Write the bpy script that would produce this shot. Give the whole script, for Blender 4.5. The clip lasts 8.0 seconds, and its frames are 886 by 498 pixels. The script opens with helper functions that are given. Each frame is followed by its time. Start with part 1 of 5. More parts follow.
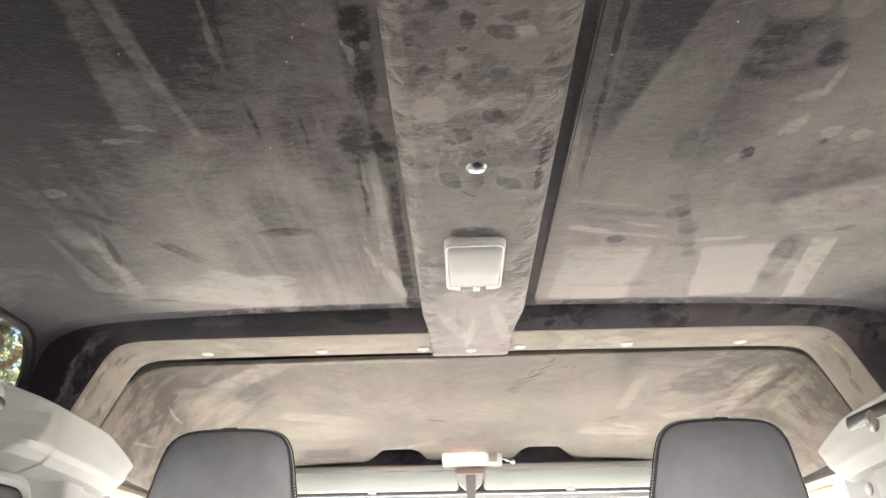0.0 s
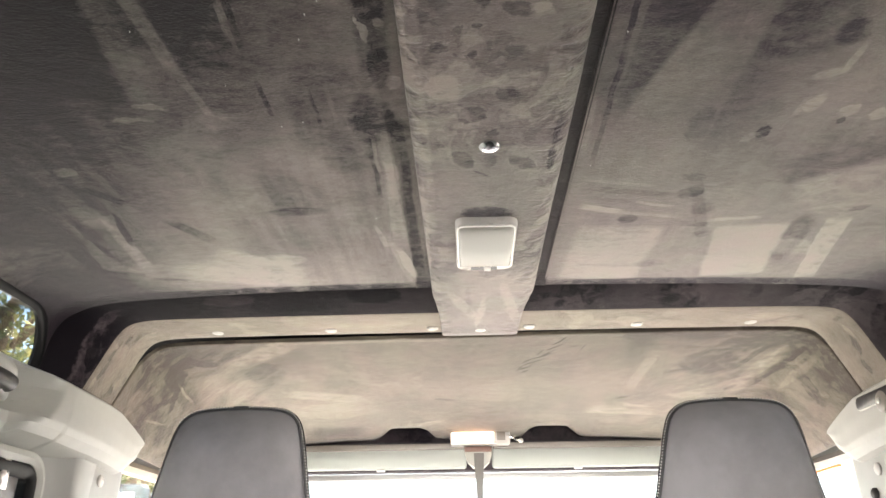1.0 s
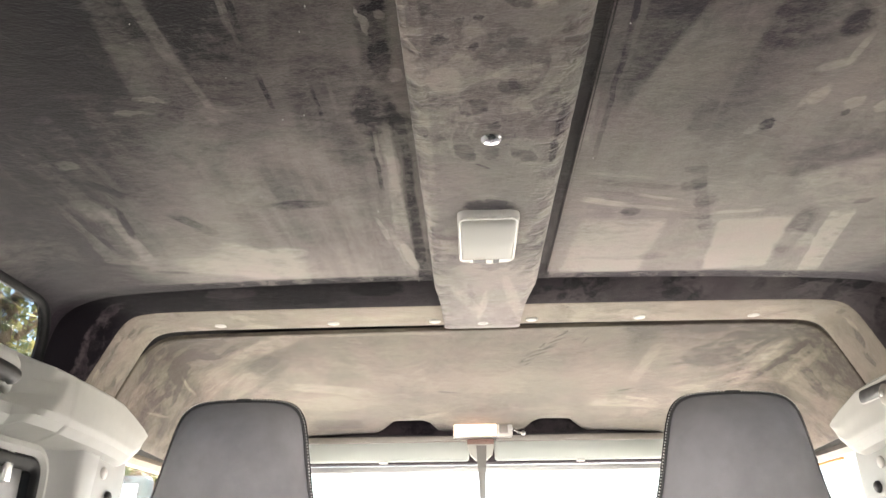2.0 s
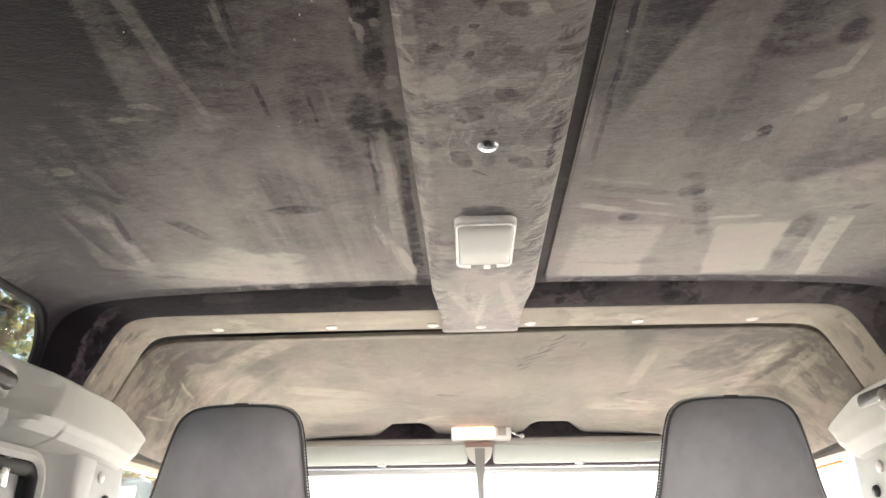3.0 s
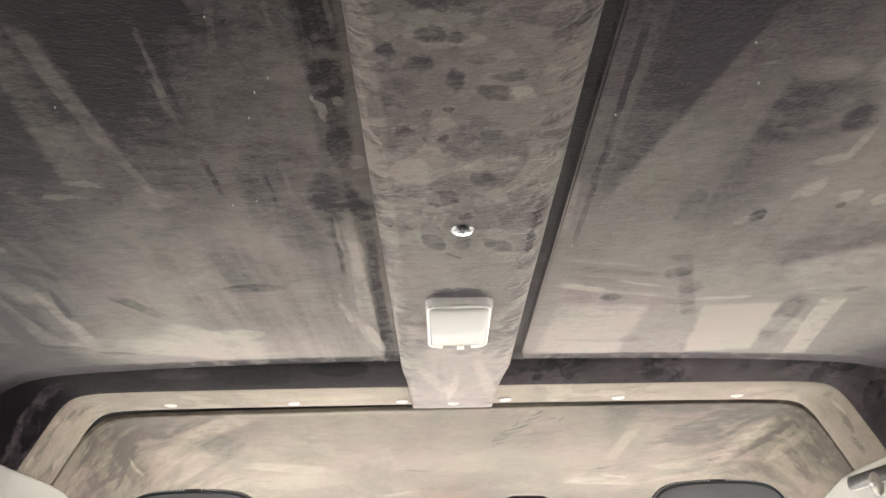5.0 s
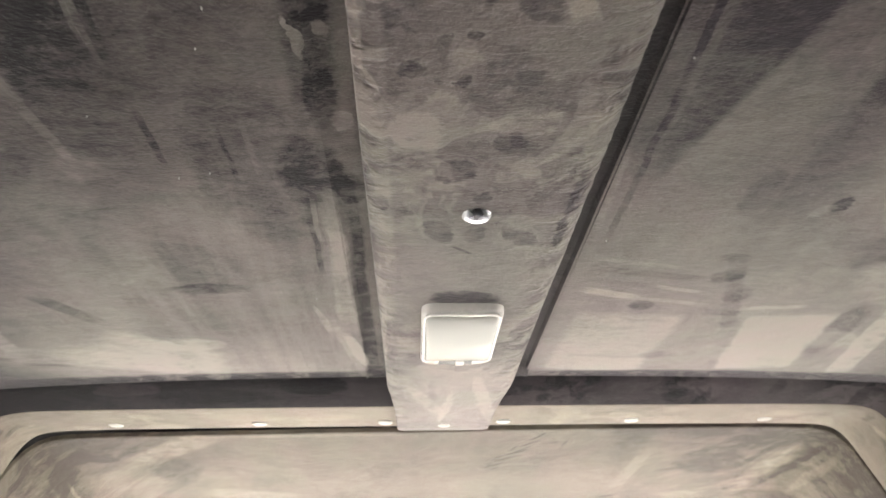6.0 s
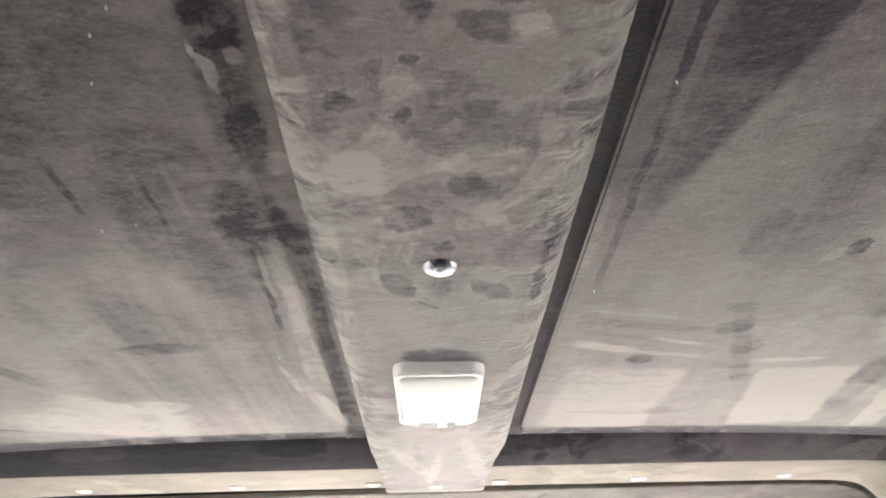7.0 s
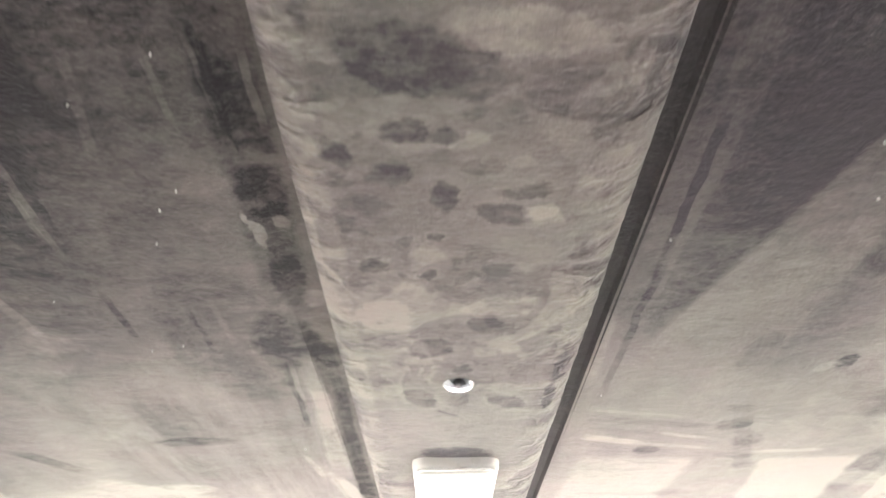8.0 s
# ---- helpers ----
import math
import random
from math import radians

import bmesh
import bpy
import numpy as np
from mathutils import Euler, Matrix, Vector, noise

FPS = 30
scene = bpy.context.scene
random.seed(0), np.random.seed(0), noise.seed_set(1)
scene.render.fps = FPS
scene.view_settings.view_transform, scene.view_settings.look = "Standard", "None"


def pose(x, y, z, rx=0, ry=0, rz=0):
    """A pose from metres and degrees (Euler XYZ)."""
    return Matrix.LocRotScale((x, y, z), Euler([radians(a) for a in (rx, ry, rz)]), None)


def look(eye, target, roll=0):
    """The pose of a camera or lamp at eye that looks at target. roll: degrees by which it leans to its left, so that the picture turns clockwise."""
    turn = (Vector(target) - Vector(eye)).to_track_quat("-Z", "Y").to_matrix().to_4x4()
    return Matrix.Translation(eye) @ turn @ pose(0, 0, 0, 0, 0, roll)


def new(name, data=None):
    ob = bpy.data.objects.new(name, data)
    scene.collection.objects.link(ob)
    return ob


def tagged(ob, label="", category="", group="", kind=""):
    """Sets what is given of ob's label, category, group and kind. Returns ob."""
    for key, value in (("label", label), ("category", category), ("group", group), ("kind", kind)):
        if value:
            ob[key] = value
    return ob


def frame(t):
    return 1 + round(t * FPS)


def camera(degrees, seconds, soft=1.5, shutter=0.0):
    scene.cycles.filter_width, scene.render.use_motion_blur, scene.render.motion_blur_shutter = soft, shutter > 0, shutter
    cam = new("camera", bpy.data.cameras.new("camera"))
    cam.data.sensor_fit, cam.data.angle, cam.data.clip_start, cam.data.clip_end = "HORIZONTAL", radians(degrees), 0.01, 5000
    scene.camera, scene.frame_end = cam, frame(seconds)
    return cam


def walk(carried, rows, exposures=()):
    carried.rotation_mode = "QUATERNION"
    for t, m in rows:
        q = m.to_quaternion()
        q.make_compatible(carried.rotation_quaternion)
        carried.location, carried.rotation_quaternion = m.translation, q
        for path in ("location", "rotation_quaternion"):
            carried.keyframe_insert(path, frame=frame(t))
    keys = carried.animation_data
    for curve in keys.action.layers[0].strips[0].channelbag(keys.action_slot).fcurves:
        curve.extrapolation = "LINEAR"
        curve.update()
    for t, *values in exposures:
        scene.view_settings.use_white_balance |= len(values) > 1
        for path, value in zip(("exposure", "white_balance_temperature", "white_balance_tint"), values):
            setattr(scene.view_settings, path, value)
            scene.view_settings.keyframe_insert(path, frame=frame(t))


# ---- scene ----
cam = camera(62.0, 8.0, shutter=0.5)
PATH = [
    (0, (-0.024, 0.187, 1.404), (-0.06, 1.993, 2.261), -1.0),
    (0.5, (-0.027, 0.189, 1.407), (-0.067, 2.01, 2.232), -0.9),
    (1, (-0.032, 0.19, 1.406), (-0.085, 2.019, 2.213), -0.7),
    (1.5, (-0.031, 0.192, 1.407), (-0.093, 2.027, 2.201), -0.6),
    (3, (-0.026, 0.191, 1.418), (-0.088, 2.03, 2.204), -0.6),
    (3.5, (-0.013, 0.182, 1.436), (-0.065, 2.01, 2.244), -0.7),
    (4, (-0.011, 0.182, 1.46), (-0.045, 1.996, 2.301), -0.8),
    (4.5, (-0.015, 0.203, 1.476), (-0.029, 2.003, 2.347), -1.0),
    (4.7, (-0.017, 0.216, 1.485), (-0.021, 2.01, 2.368), -1.0),
    (5.8, (-0.048, 0.361, 1.542), (0.020, 2.146, 2.442), -1.4),
    (6, (-0.05, 0.406, 1.563), (0.029, 2.185, 2.474), -1.2),
    (6.2, (-0.061, 0.438, 1.579), (0.030, 2.203, 2.514), -1.1),
    (6.5, (-0.06, 0.487, 1.598), (0.023, 2.233, 2.568), -1.1),
    (6.8, (-0.027, 0.471, 1.601), (0.039, 2.203, 2.598), -1.5),
    (7, (-0.006, 0.466, 1.608), (0.036, 2.195, 2.612), -1.6),
    (7.2, (-0.009, 0.449, 1.617), (0.020, 2.173, 2.630), -1.5),
    (7.5, (-0.012, 0.436, 1.636), (-0.011, 2.137, 2.689), -1.0),
    (8, (-0.013, 0.386, 1.635), (0.003, 2.059, 2.732), -1.1),
]
walk(cam, [(t, look(eye, target, roll)) for t, eye, target, roll in PATH],
     [(0, 3.38, 6750, 14), (0.8, 3.31, 6950, 14), (3, 3.26, 6950, 14), (4.0, 3.33, 6850, 14), (4.5, 3.40, 6850, 14), (6, 3.36, 6850, 14), (6.5, 3.49, 6750, 14), (7, 3.67, 6550, 14), (7.5, 3.9, 6600, 14), (8, 4.2, 6750, 14)])

# ---- light: hazy sunny day, sky and ground light come in through the windows, plus a rear fill ----
world = bpy.data.worlds.new("sky")
scene.world = world
world.use_nodes = True
wn = world.node_tree
sky = wn.nodes.new("ShaderNodeTexSky")
sky.sky_type = "NISHITA"
sky.sun_disc = False
sky.sun_elevation, sky.sun_rotation = radians(48), radians(160)
sky.dust_density = 4.0
wn.links.new(sky.outputs[0], wn.nodes["Background"].inputs[0])
wn.nodes["Background"].inputs[1].default_value = 0.14
sun = new("sun", bpy.data.lights.new("sun", "SUN"))
sun.data.energy, sun.data.angle, sun.data.color = 3.5, radians(0.6), (1.0, 0.95, 0.87)
sun.matrix_world = pose(0, 0, 6, 42, 0, 160)


def window_light(name, eye, target, wide, high, power, colour=(1, 0.98, 0.95)):
    """Area lamp at one opening, for daylight or added fill."""
    lamp = new(name, bpy.data.lights.new(name, "AREA"))
    lamp.data.shape, lamp.data.size, lamp.data.size_y = "RECTANGLE", wide, high
    lamp.data.energy, lamp.data.color = power, colour
    lamp.matrix_world = look(eye, target)
    return lamp


window_light("windscreen_daylight", (0, 2.44, 1.30), (0, 1.0, 1.80), 1.4, 0.55, 1.6)
for side in (-1, 1):
    window_light("door_daylight", (side * 0.90, 2.10, 1.38), (-side * 0.1, 1.25, 1.88), 0.40, 0.45, 0.6)


# Added fill for the seat backs; narrow spread keeps it off the roof.
rear = window_light("rear_fill", (0, -1.13, 1.20), (0, 1.6, 0.90), 0.8, 0.45, 2.35)
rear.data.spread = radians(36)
for side in (-1, 1):
    high = window_light("roof_window_daylight", (side * 0.785, 1.10, 1.775), (-side * 0.75, 1.45, 1.66), 0.6, 0.1, 0.07)
    high.data.spread = radians(50)


# ---- materials ----
class Net:
    """A node material, with short ways to add nodes."""

    def __init__(self, name, rough=0.5, metal=0.0):
        self.mat = bpy.data.materials.new(name)
        self.mat.use_nodes = True
        self.nodes, self.links = self.mat.node_tree.nodes, self.mat.node_tree.links
        self.shader = self.nodes["Principled BSDF"]
        self.put("Roughness", rough)
        self.put("Metallic", metal)
        self.coord = self.nodes.new("ShaderNodeTexCoord").outputs["Object"]

    def put(self, socket, value):
        self.feed(self.shader.inputs[socket], value)

    def feed(self, socket, value):
        if isinstance(value, bpy.types.NodeSocket):
            self.links.new(value, socket)
        else:
            socket.default_value = value

    def mapped(self, scale=(1, 1, 1), place=(0, 0, 0), turn=0.0, source=None):
        node = self.nodes.new("ShaderNodeMapping")
        node.inputs["Scale"].default_value = scale
        node.inputs["Location"].default_value = place
        node.inputs["Rotation"].default_value = (0, 0, turn)
        self.links.new(source or self.coord, node.inputs[0])
        return node.outputs[0]

    def noise(self, scale, detail=4, rough=0.5, distort=0.0, source=None):
        node = self.nodes.new("ShaderNodeTexNoise")
        for key, value in (("Scale", scale), ("Detail", detail), ("Roughness", rough), ("Distortion", distort)):
            node.inputs[key].default_value = value
        self.links.new(source or self.coord, node.inputs["Vector"])
        return node.outputs["Fac"], node.outputs["Color"]

    def math(self, kind, a, b=0.0, clamp=False):
        node = self.nodes.new("ShaderNodeMath")
        node.operation, node.use_clamp = kind, clamp
        self.feed(node.inputs[0], a)
        self.feed(node.inputs[1], b)
        return node.outputs[0]

    def span(self, value, a, b, c=0.0, d=1.0, smooth=True):
        node = self.nodes.new("ShaderNodeMapRange")
        node.interpolation_type = "SMOOTHSTEP" if smooth else "LINEAR"
        self.links.new(value, node.inputs[0])
        for i, v in enumerate((a, b, c, d)):
            node.inputs[i + 1].default_value = v
        return node.outputs[0]

    def mix(self, fac, a, b):
        node = self.nodes.new("ShaderNodeMix")
        node.data_type = "RGBA"
        self.feed(node.inputs[0], fac)
        self.feed(node.inputs[6], a if not isinstance(a, tuple) else (*a, 1))
        self.feed(node.inputs[7], b if not isinstance(b, tuple) else (*b, 1))
        return node.outputs[2]

    def bump(self, height, strength=0.2, distance=0.002, below=None):
        node = self.nodes.new("ShaderNodeBump")
        node.inputs["Strength"].default_value, node.inputs["Distance"].default_value = strength, distance
        self.links.new(height, node.inputs["Height"])
        if below:
            self.links.new(below, node.inputs["Normal"])
        return node.outputs[0]

    def colour(self, value):
        self.put("Base Color", value if not isinstance(value, tuple) else (*value, 1))


def suede(name, dark, light, marks=(), streak=(20, 2.2, 20), lie=0.08, strokes=0.12, blots=0.12, level=0.5, blot=9.0, ripple=0.19, sheen=0.25, crinkle=0.0, fan=0.0, nap=0.068, cross=0.6):
    """Microsuede: a pile brushed this way and that. marks: strokes, and painted light and shade, as x, y, half length,
    half width, turn in degrees, lighter or darker, form.
    Forms: smudge (ragged), oval, soft, band (a lane with fading ends), sweep (one crisp side), patch (four crisp
    sides)."""
    m = Net(name, 0.92)

    def bent(scale, detail, rough, amount):
        node = m.nodes.new("ShaderNodeVectorMath")
        node.operation = "MULTIPLY_ADD"
        m.links.new(m.noise(scale, detail, rough)[1], node.inputs[0])
        node.inputs[1].default_value = (amount, amount, 0.0)
        m.links.new(m.coord, node.inputs[2])
        return node.outputs[0]

    torn, nearly = bent(46, 5, 0.72, 0.024), bent(13, 5, 0.66, 0.010)
    cloud = m.span(m.noise(3.4, 4, 0.6)[0], 0.32, 0.68, -0.09, 0.09)
    stroke = m.span(m.noise(1.0, 6, 0.66, 0.0, m.mapped(streak, turn=lie))[0], 0.34, 0.66, -strokes, strokes)
    swipe = m.span(m.noise(1.0, 5, 0.64, 0.0, m.mapped((streak[1] * 2.4, streak[0] * 0.8, 20), turn=lie + 0.2))[0], 0.38, 0.62, -strokes * cross, strokes * cross)
    lane = m.nodes.new("ShaderNodeMix")
    m.links.new(m.span(m.noise(2.1, 2)[0], 0.44, 0.56), lane.inputs[0])
    m.links.new(stroke, lane.inputs[2])
    m.links.new(swipe, lane.inputs[3])
    stroke = lane.outputs[0]
    if fan:
        axes = m.nodes.new("ShaderNodeSeparateXYZ")
        m.links.new(m.coord, axes.inputs[0])
        sides = m.span(m.math("ABSOLUTE", axes.outputs[0]), 0.36, 0.60)
        brush = m.noise(1.0, 5, 0.65, 0.3, m.mapped((5, 27, 20), source=m.mapped(turn=0.72)))[0]
        stroke = m.math("ADD", stroke, m.math("MULTIPLY", sides, m.span(brush, 0.38, 0.62, -fan, fan * 0.7)))
    gate = m.span(m.noise(4.5, 2)[0], 0.42, 0.60)
    patch = m.span(m.noise(blot, 3, 0.55, 0.4)[0], 0.49, 0.54, -blots, blots)
    small = m.span(m.noise(blot * 3.2, 3, 0.6, 0.3)[0], 0.53, 0.58, 0, blots)
    wear = m.span(m.noise(1.0, 4, 0.7, 0.0, m.mapped((46, 95, 60)))[0], 0.35, 0.65, -0.05, 0.05)
    fibre = m.noise(1.0, 3, 0.72, 0.3, m.mapped((240, 400, 300), turn=0.05))[0]
    brushed = m.math("ADD", cloud, stroke)
    brushed = m.math("ADD", brushed, m.math("MULTIPLY", patch, gate))
    brushed = m.math("SUBTRACT", brushed, m.math("MULTIPLY", small, gate))
    brushed = m.math("ADD", brushed, wear)
    brushed = m.math("ADD", brushed, m.span(fibre, 0.3, 0.7, -nap, nap))
    worn = m.span(m.noise(1.0, 4, 0.7, 0.0, m.mapped((40, 64, 60)))[0], 0.30, 0.66, 0.5, 1.5)
    total = 0.0
    for x, y, long, wide, turn, power, *form in marks:
        if form:
            kind = form[0]
        elif long > 0.2 and wide > 0.1:
            kind = "soft"
        else:
            kind = "smudge" if long < min(7 * wide, 0.2) else "oval"
        spot = m.nodes.new("ShaderNodeMapping")
        spot.vector_type = "TEXTURE"
        shift = 0.012 if kind == "smudge" else 0.005
        spot.inputs["Location"].default_value = (x + shift, y + shift, 0)
        spot.inputs["Rotation"].default_value = (0, 0, radians(turn))
        spot.inputs["Scale"].default_value = (long, wide, 1e3)
        m.links.new(torn if kind == "smudge" else nearly, spot.inputs[0])
        if kind in ("smudge", "oval", "soft"):
            size = m.nodes.new("ShaderNodeVectorMath")
            size.operation = "LENGTH"
            m.links.new(spot.outputs[0], size.inputs[0])
            away = size.outputs["Value"]
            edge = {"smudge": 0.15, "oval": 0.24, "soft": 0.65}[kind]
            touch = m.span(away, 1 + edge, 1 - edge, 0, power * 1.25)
        else:
            axes = m.nodes.new("ShaderNodeSeparateXYZ")
            m.links.new(spot.outputs[0], axes.inputs[0])
            u, v = m.math("ABSOLUTE", axes.outputs[0]), axes.outputs[1]
            if kind == "patch":
                touch = m.math("MULTIPLY", m.span(u, 1.12, 0.88, 0, power * 1.25), m.span(m.math("ABSOLUTE", v), 1.1, 0.88))
            elif kind == "band":
                touch = m.math("MULTIPLY", m.span(u, 1.2, 0.5, 0, power * 1.25), m.span(m.math("ABSOLUTE", v), 1.25, 0.7))
            else:
                touch = m.math("MULTIPLY", m.span(u, 1.2, 0.7, 0, power * 1.25), m.math("MULTIPLY", m.span(v, 1.10, 0.84), m.span(v, -1.5, 0.8)))
        # Soft marks hold broad painted tones, so wear doesn't break them.
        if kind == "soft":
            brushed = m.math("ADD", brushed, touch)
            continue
        total = m.math("ADD", total, touch)
        if crinkle and power < -0.19 and long < 0.03 and kind == "smudge":
            rim = m.math("MULTIPLY", m.span(away, 1.0, 1.25), m.span(away, 1.8, 1.3))
            total = m.math("ADD", total, m.math("MULTIPLY", rim, -0.36 * power))
    total = m.math("ADD", m.math("MULTIPLY", total, worn), brushed)
    pleats = 0.0
    if crinkle:
        axes = m.nodes.new("ShaderNodeSeparateXYZ")
        m.links.new(nearly, axes.inputs[0])
        edge = m.span(m.math("ABSOLUTE", m.math("SUBTRACT", axes.outputs[0], 0.005)), 0.050, 0.086)
        wave = m.noise(1.0, 3, 0.6, 0.8, m.mapped((26, 40, 20), turn=0.75))[0]
        pleats = m.math("MULTIPLY", edge, m.span(wave, 0.40, 0.60, -crinkle, crinkle))
        total = m.math("ADD", total, pleats)
    total = m.math("ADD", total, level, clamp=True)
    hue = m.mix(m.span(m.noise(6.5, 4, 0.6, 0.4)[0], 0.40, 0.60), (1.04, 0.985, 1.012), (0.982, 1.005, 0.982))
    tint = m.nodes.new("ShaderNodeMix")
    tint.data_type, tint.blend_type = "RGBA", "MULTIPLY"
    tint.inputs[0].default_value = 1.0
    m.links.new(m.mix(total, dark, light), tint.inputs[6])
    m.links.new(hue, tint.inputs[7])
    m.colour(tint.outputs[2])
    m.put("Sheen Weight", sheen)
    m.put("Sheen Roughness", 0.5)
    m.put("Specular IOR Level", 0.12)
    grain = m.bump(fibre, 0.55, 0.003)
    folds = m.bump(m.noise(1.0, 4, 0.62, 0.8, m.mapped((38, 105, 60), turn=0.2))[0], ripple, 0.005, grain)
    if crinkle:
        folds = m.bump(pleats, 0.8, 0.008, folds)
    m.put("Normal", m.bump(m.noise(17, 3, 0.55, 0.4)[0], 0.3, 0.008, folds))
    return m.mat


def plain(name, colour, rough, metal=0.0, vary=0.12, grain=60.0, depth=0.15, spec=0.5):
    """A painted, moulded or rubber surface with faint dirt and a fine grain."""
    m = Net(name, rough, metal)
    dirt = m.span(m.noise(7, 5, 0.6)[0], 0.3, 0.7)
    low = tuple(c * (1 - vary) for c in colour)
    high = tuple(min(1, c * (1 + vary)) for c in colour)
    m.colour(m.mix(dirt, low, high))
    m.put("Roughness", m.span(m.noise(35, 3)[0], 0.3, 0.7, max(0.02, rough - 0.06), min(1, rough + 0.08)))
    m.put("Specular IOR Level", spec)
    m.put("Normal", m.bump(m.noise(grain, 3, 0.6)[0], depth, 0.001))
    return m.mat


# strokes left in the pile by hands and cloths, with some light and shade painted in
HUMP_REAR = [
    (-0.018, 0.602, 0.0388, 0.0186, 15, -0.27),
    (0.025, 0.585, 0.0345, 0.0124, 10, 0.3),
    (-0.027, 0.643, 0.0121, 0.0097, 24, -0.27),
    (-0.008, 0.647, 0.0063, 0.0064, 29, -0.20),
    (-0.038, 0.677, 0.0117, 0.0094, -10, -0.16),
    (-0.009, 0.692, 0.0146, 0.0067, 74, -0.23),
    (0.024, 0.71, 0.0153, 0.008, 32, -0.23),
    (0.034, 0.692, 0.0133, 0.007, -13, -0.20),
    (0.045, 0.71, 0.0083, 0.0065, -33, 0.3),
    (-0.032, 0.735, 0.0045, 0.005, 0, -0.20),
    (-0.013, 0.733, 0.005, 0.005, 0, -0.22),
    (-0.05, 0.763, 0.009, 0.0071, -19, -0.20),
    (-0.017, 0.772, 0.005, 0.0055, 6, -0.27),
    (-0.034, 0.772, 0.0035, 0.004, 0, -0.16),
]
HUMP_MIDDLE = [
    # Painted highlight: light caught along the channel's left rounded edge.
    (-0.077, 0.80, 0.36, 0.009, 90, 0.16, "band"),
    # Dark patch painted behind the dome lamp for its cast shadow.
    (0.003, 1.119, 0.036, 0.017, 0, -0.40),
    # Soft tones paint the dim rear and offset windscreen light at the front end.
    (0.0, 0.46, 0.28, 0.26, 90, -0.10),
    (0.0, 1.62, 0.16, 0.2, 90, -0.13, "soft"),
    (-0.054, 0.829, 0.0245, 0.0245, 1, 0.2),
    (0.03, 0.815, 0.026, 0.0171, -11, 0.16),
    (0.018, 0.84, 0.0141, 0.0134, -17, -0.17),
    (-0.018, 0.877, 0.0163, 0.0158, 47, -0.20),
    (-0.048, 0.868, 0.0145, 0.008, 2, -0.16),
    (-0.058, 0.925, 0.0141, 0.0171, -27, -0.12),
    (-0.028, 0.971, 0.0206, 0.0111, 67, -0.22),
]
HUMP_FRONT = [
    (0.044, 0.982, 0.021, 0.0105, 52, -0.22),
    (0.08, 0.915, 0.0471, 0.0037, -87, -0.17),
    (0.003, 0.65, 0.0087, 0.0077, -31, 0.18),
    (-0.064, 0.656, 0.0114, 0.0059, 67, -0.20),
]

# a row of short finger strokes; dimming near the windscreen is painted in after it
FRONT_ROW = [
    (-0.632, 1.795, 0.036, 0.0085, -14, -0.34, "smudge"),
    (-0.655, 1.770, 0.028, 0.0050, -20, -0.24, "smudge"),
    (-0.690, 1.845, 0.040, 0.0080, -48, -0.20, "smudge"),
    (0.180, 1.728, 0.0087, 0.0026, -59, -0.30, "oval"),
    (0.171, 1.743, 0.0150, 0.0026, -44, -0.30, "oval"),
    (0.165, 1.765, 0.0217, 0.0026, -38, -0.30, "oval"),
    (0.135, 1.787, 0.0135, 0.0026, -67, -0.30, "oval"),
    (0.150, 1.793, 0.0219, 0.0026, -42, -0.30, "oval"),
    (0.141, 1.804, 0.0297, 0.0026, -29, -0.30, "oval"),
    (0.108, 1.825, 0.0153, 0.0026, -48, -0.30, "oval"),
    (0.123, 1.831, 0.0250, 0.0026, -32, -0.30, "oval"),
    (0.092, 1.861, 0.0144, 0.0026, -67, -0.30, "oval"),
    (0.103, 1.860, 0.0200, 0.0026, -32, -0.30, "oval"),
    (0.104, 1.876, 0.0118, 0.0026, -43, -0.30, "oval"),
    (0.204, 1.764, 0.0103, 0.0020, -16, -0.20, "oval"),
    (0.227, 1.767, 0.0154, 0.0020, -70, -0.20, "oval"),
]
# Left corner of the lining darker.
FRONT_ROW.append((-0.63, 1.79, 0.17, 0.13, 0, -0.13, "soft"))
# Painted dimming offsets the windscreen light on the lining's front part.
FRONT_ROW.append((0.0, 2.2, 0.55, 0.17, 0, -0.11, "soft"))
ARM_MARKS = [
    # Two broad marks darken both arms where they turn down.
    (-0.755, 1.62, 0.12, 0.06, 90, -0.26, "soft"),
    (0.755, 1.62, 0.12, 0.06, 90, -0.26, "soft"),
    (-0.727, 1.58, 0.0071, 0.0063, 45, -0.24),
    (-0.716, 1.584, 0.004, 0.0053, 37, -0.21),
    (-0.741, 1.584, 0.0073, 0.0071, 50, -0.21),
    (-0.752, 1.65, 0.0041, 0.0088, 16, -0.21),
    (-0.708, 1.599, 0.0075, 0.0066, 47, -0.17),
    (-0.752, 1.576, 0.0059, 0.0081, 52, 0.17),
    (0.699, 1.587, 0.0167, 0.004, -87, -0.17),
    (0.727, 1.604, 0.0072, 0.012, -32, -0.21),
    (0.747, 1.617, 0.0053, 0.0095, 16, -0.21),
    (0.716, 1.595, 0.0102, 0.0051, -63, 0.17),
    (0.567, 1.611, 0.0647, 0.0183, -5, 0.10),
    (-0.224, 1.621, 0.1165, 0.0147, -3, 0.08),
]

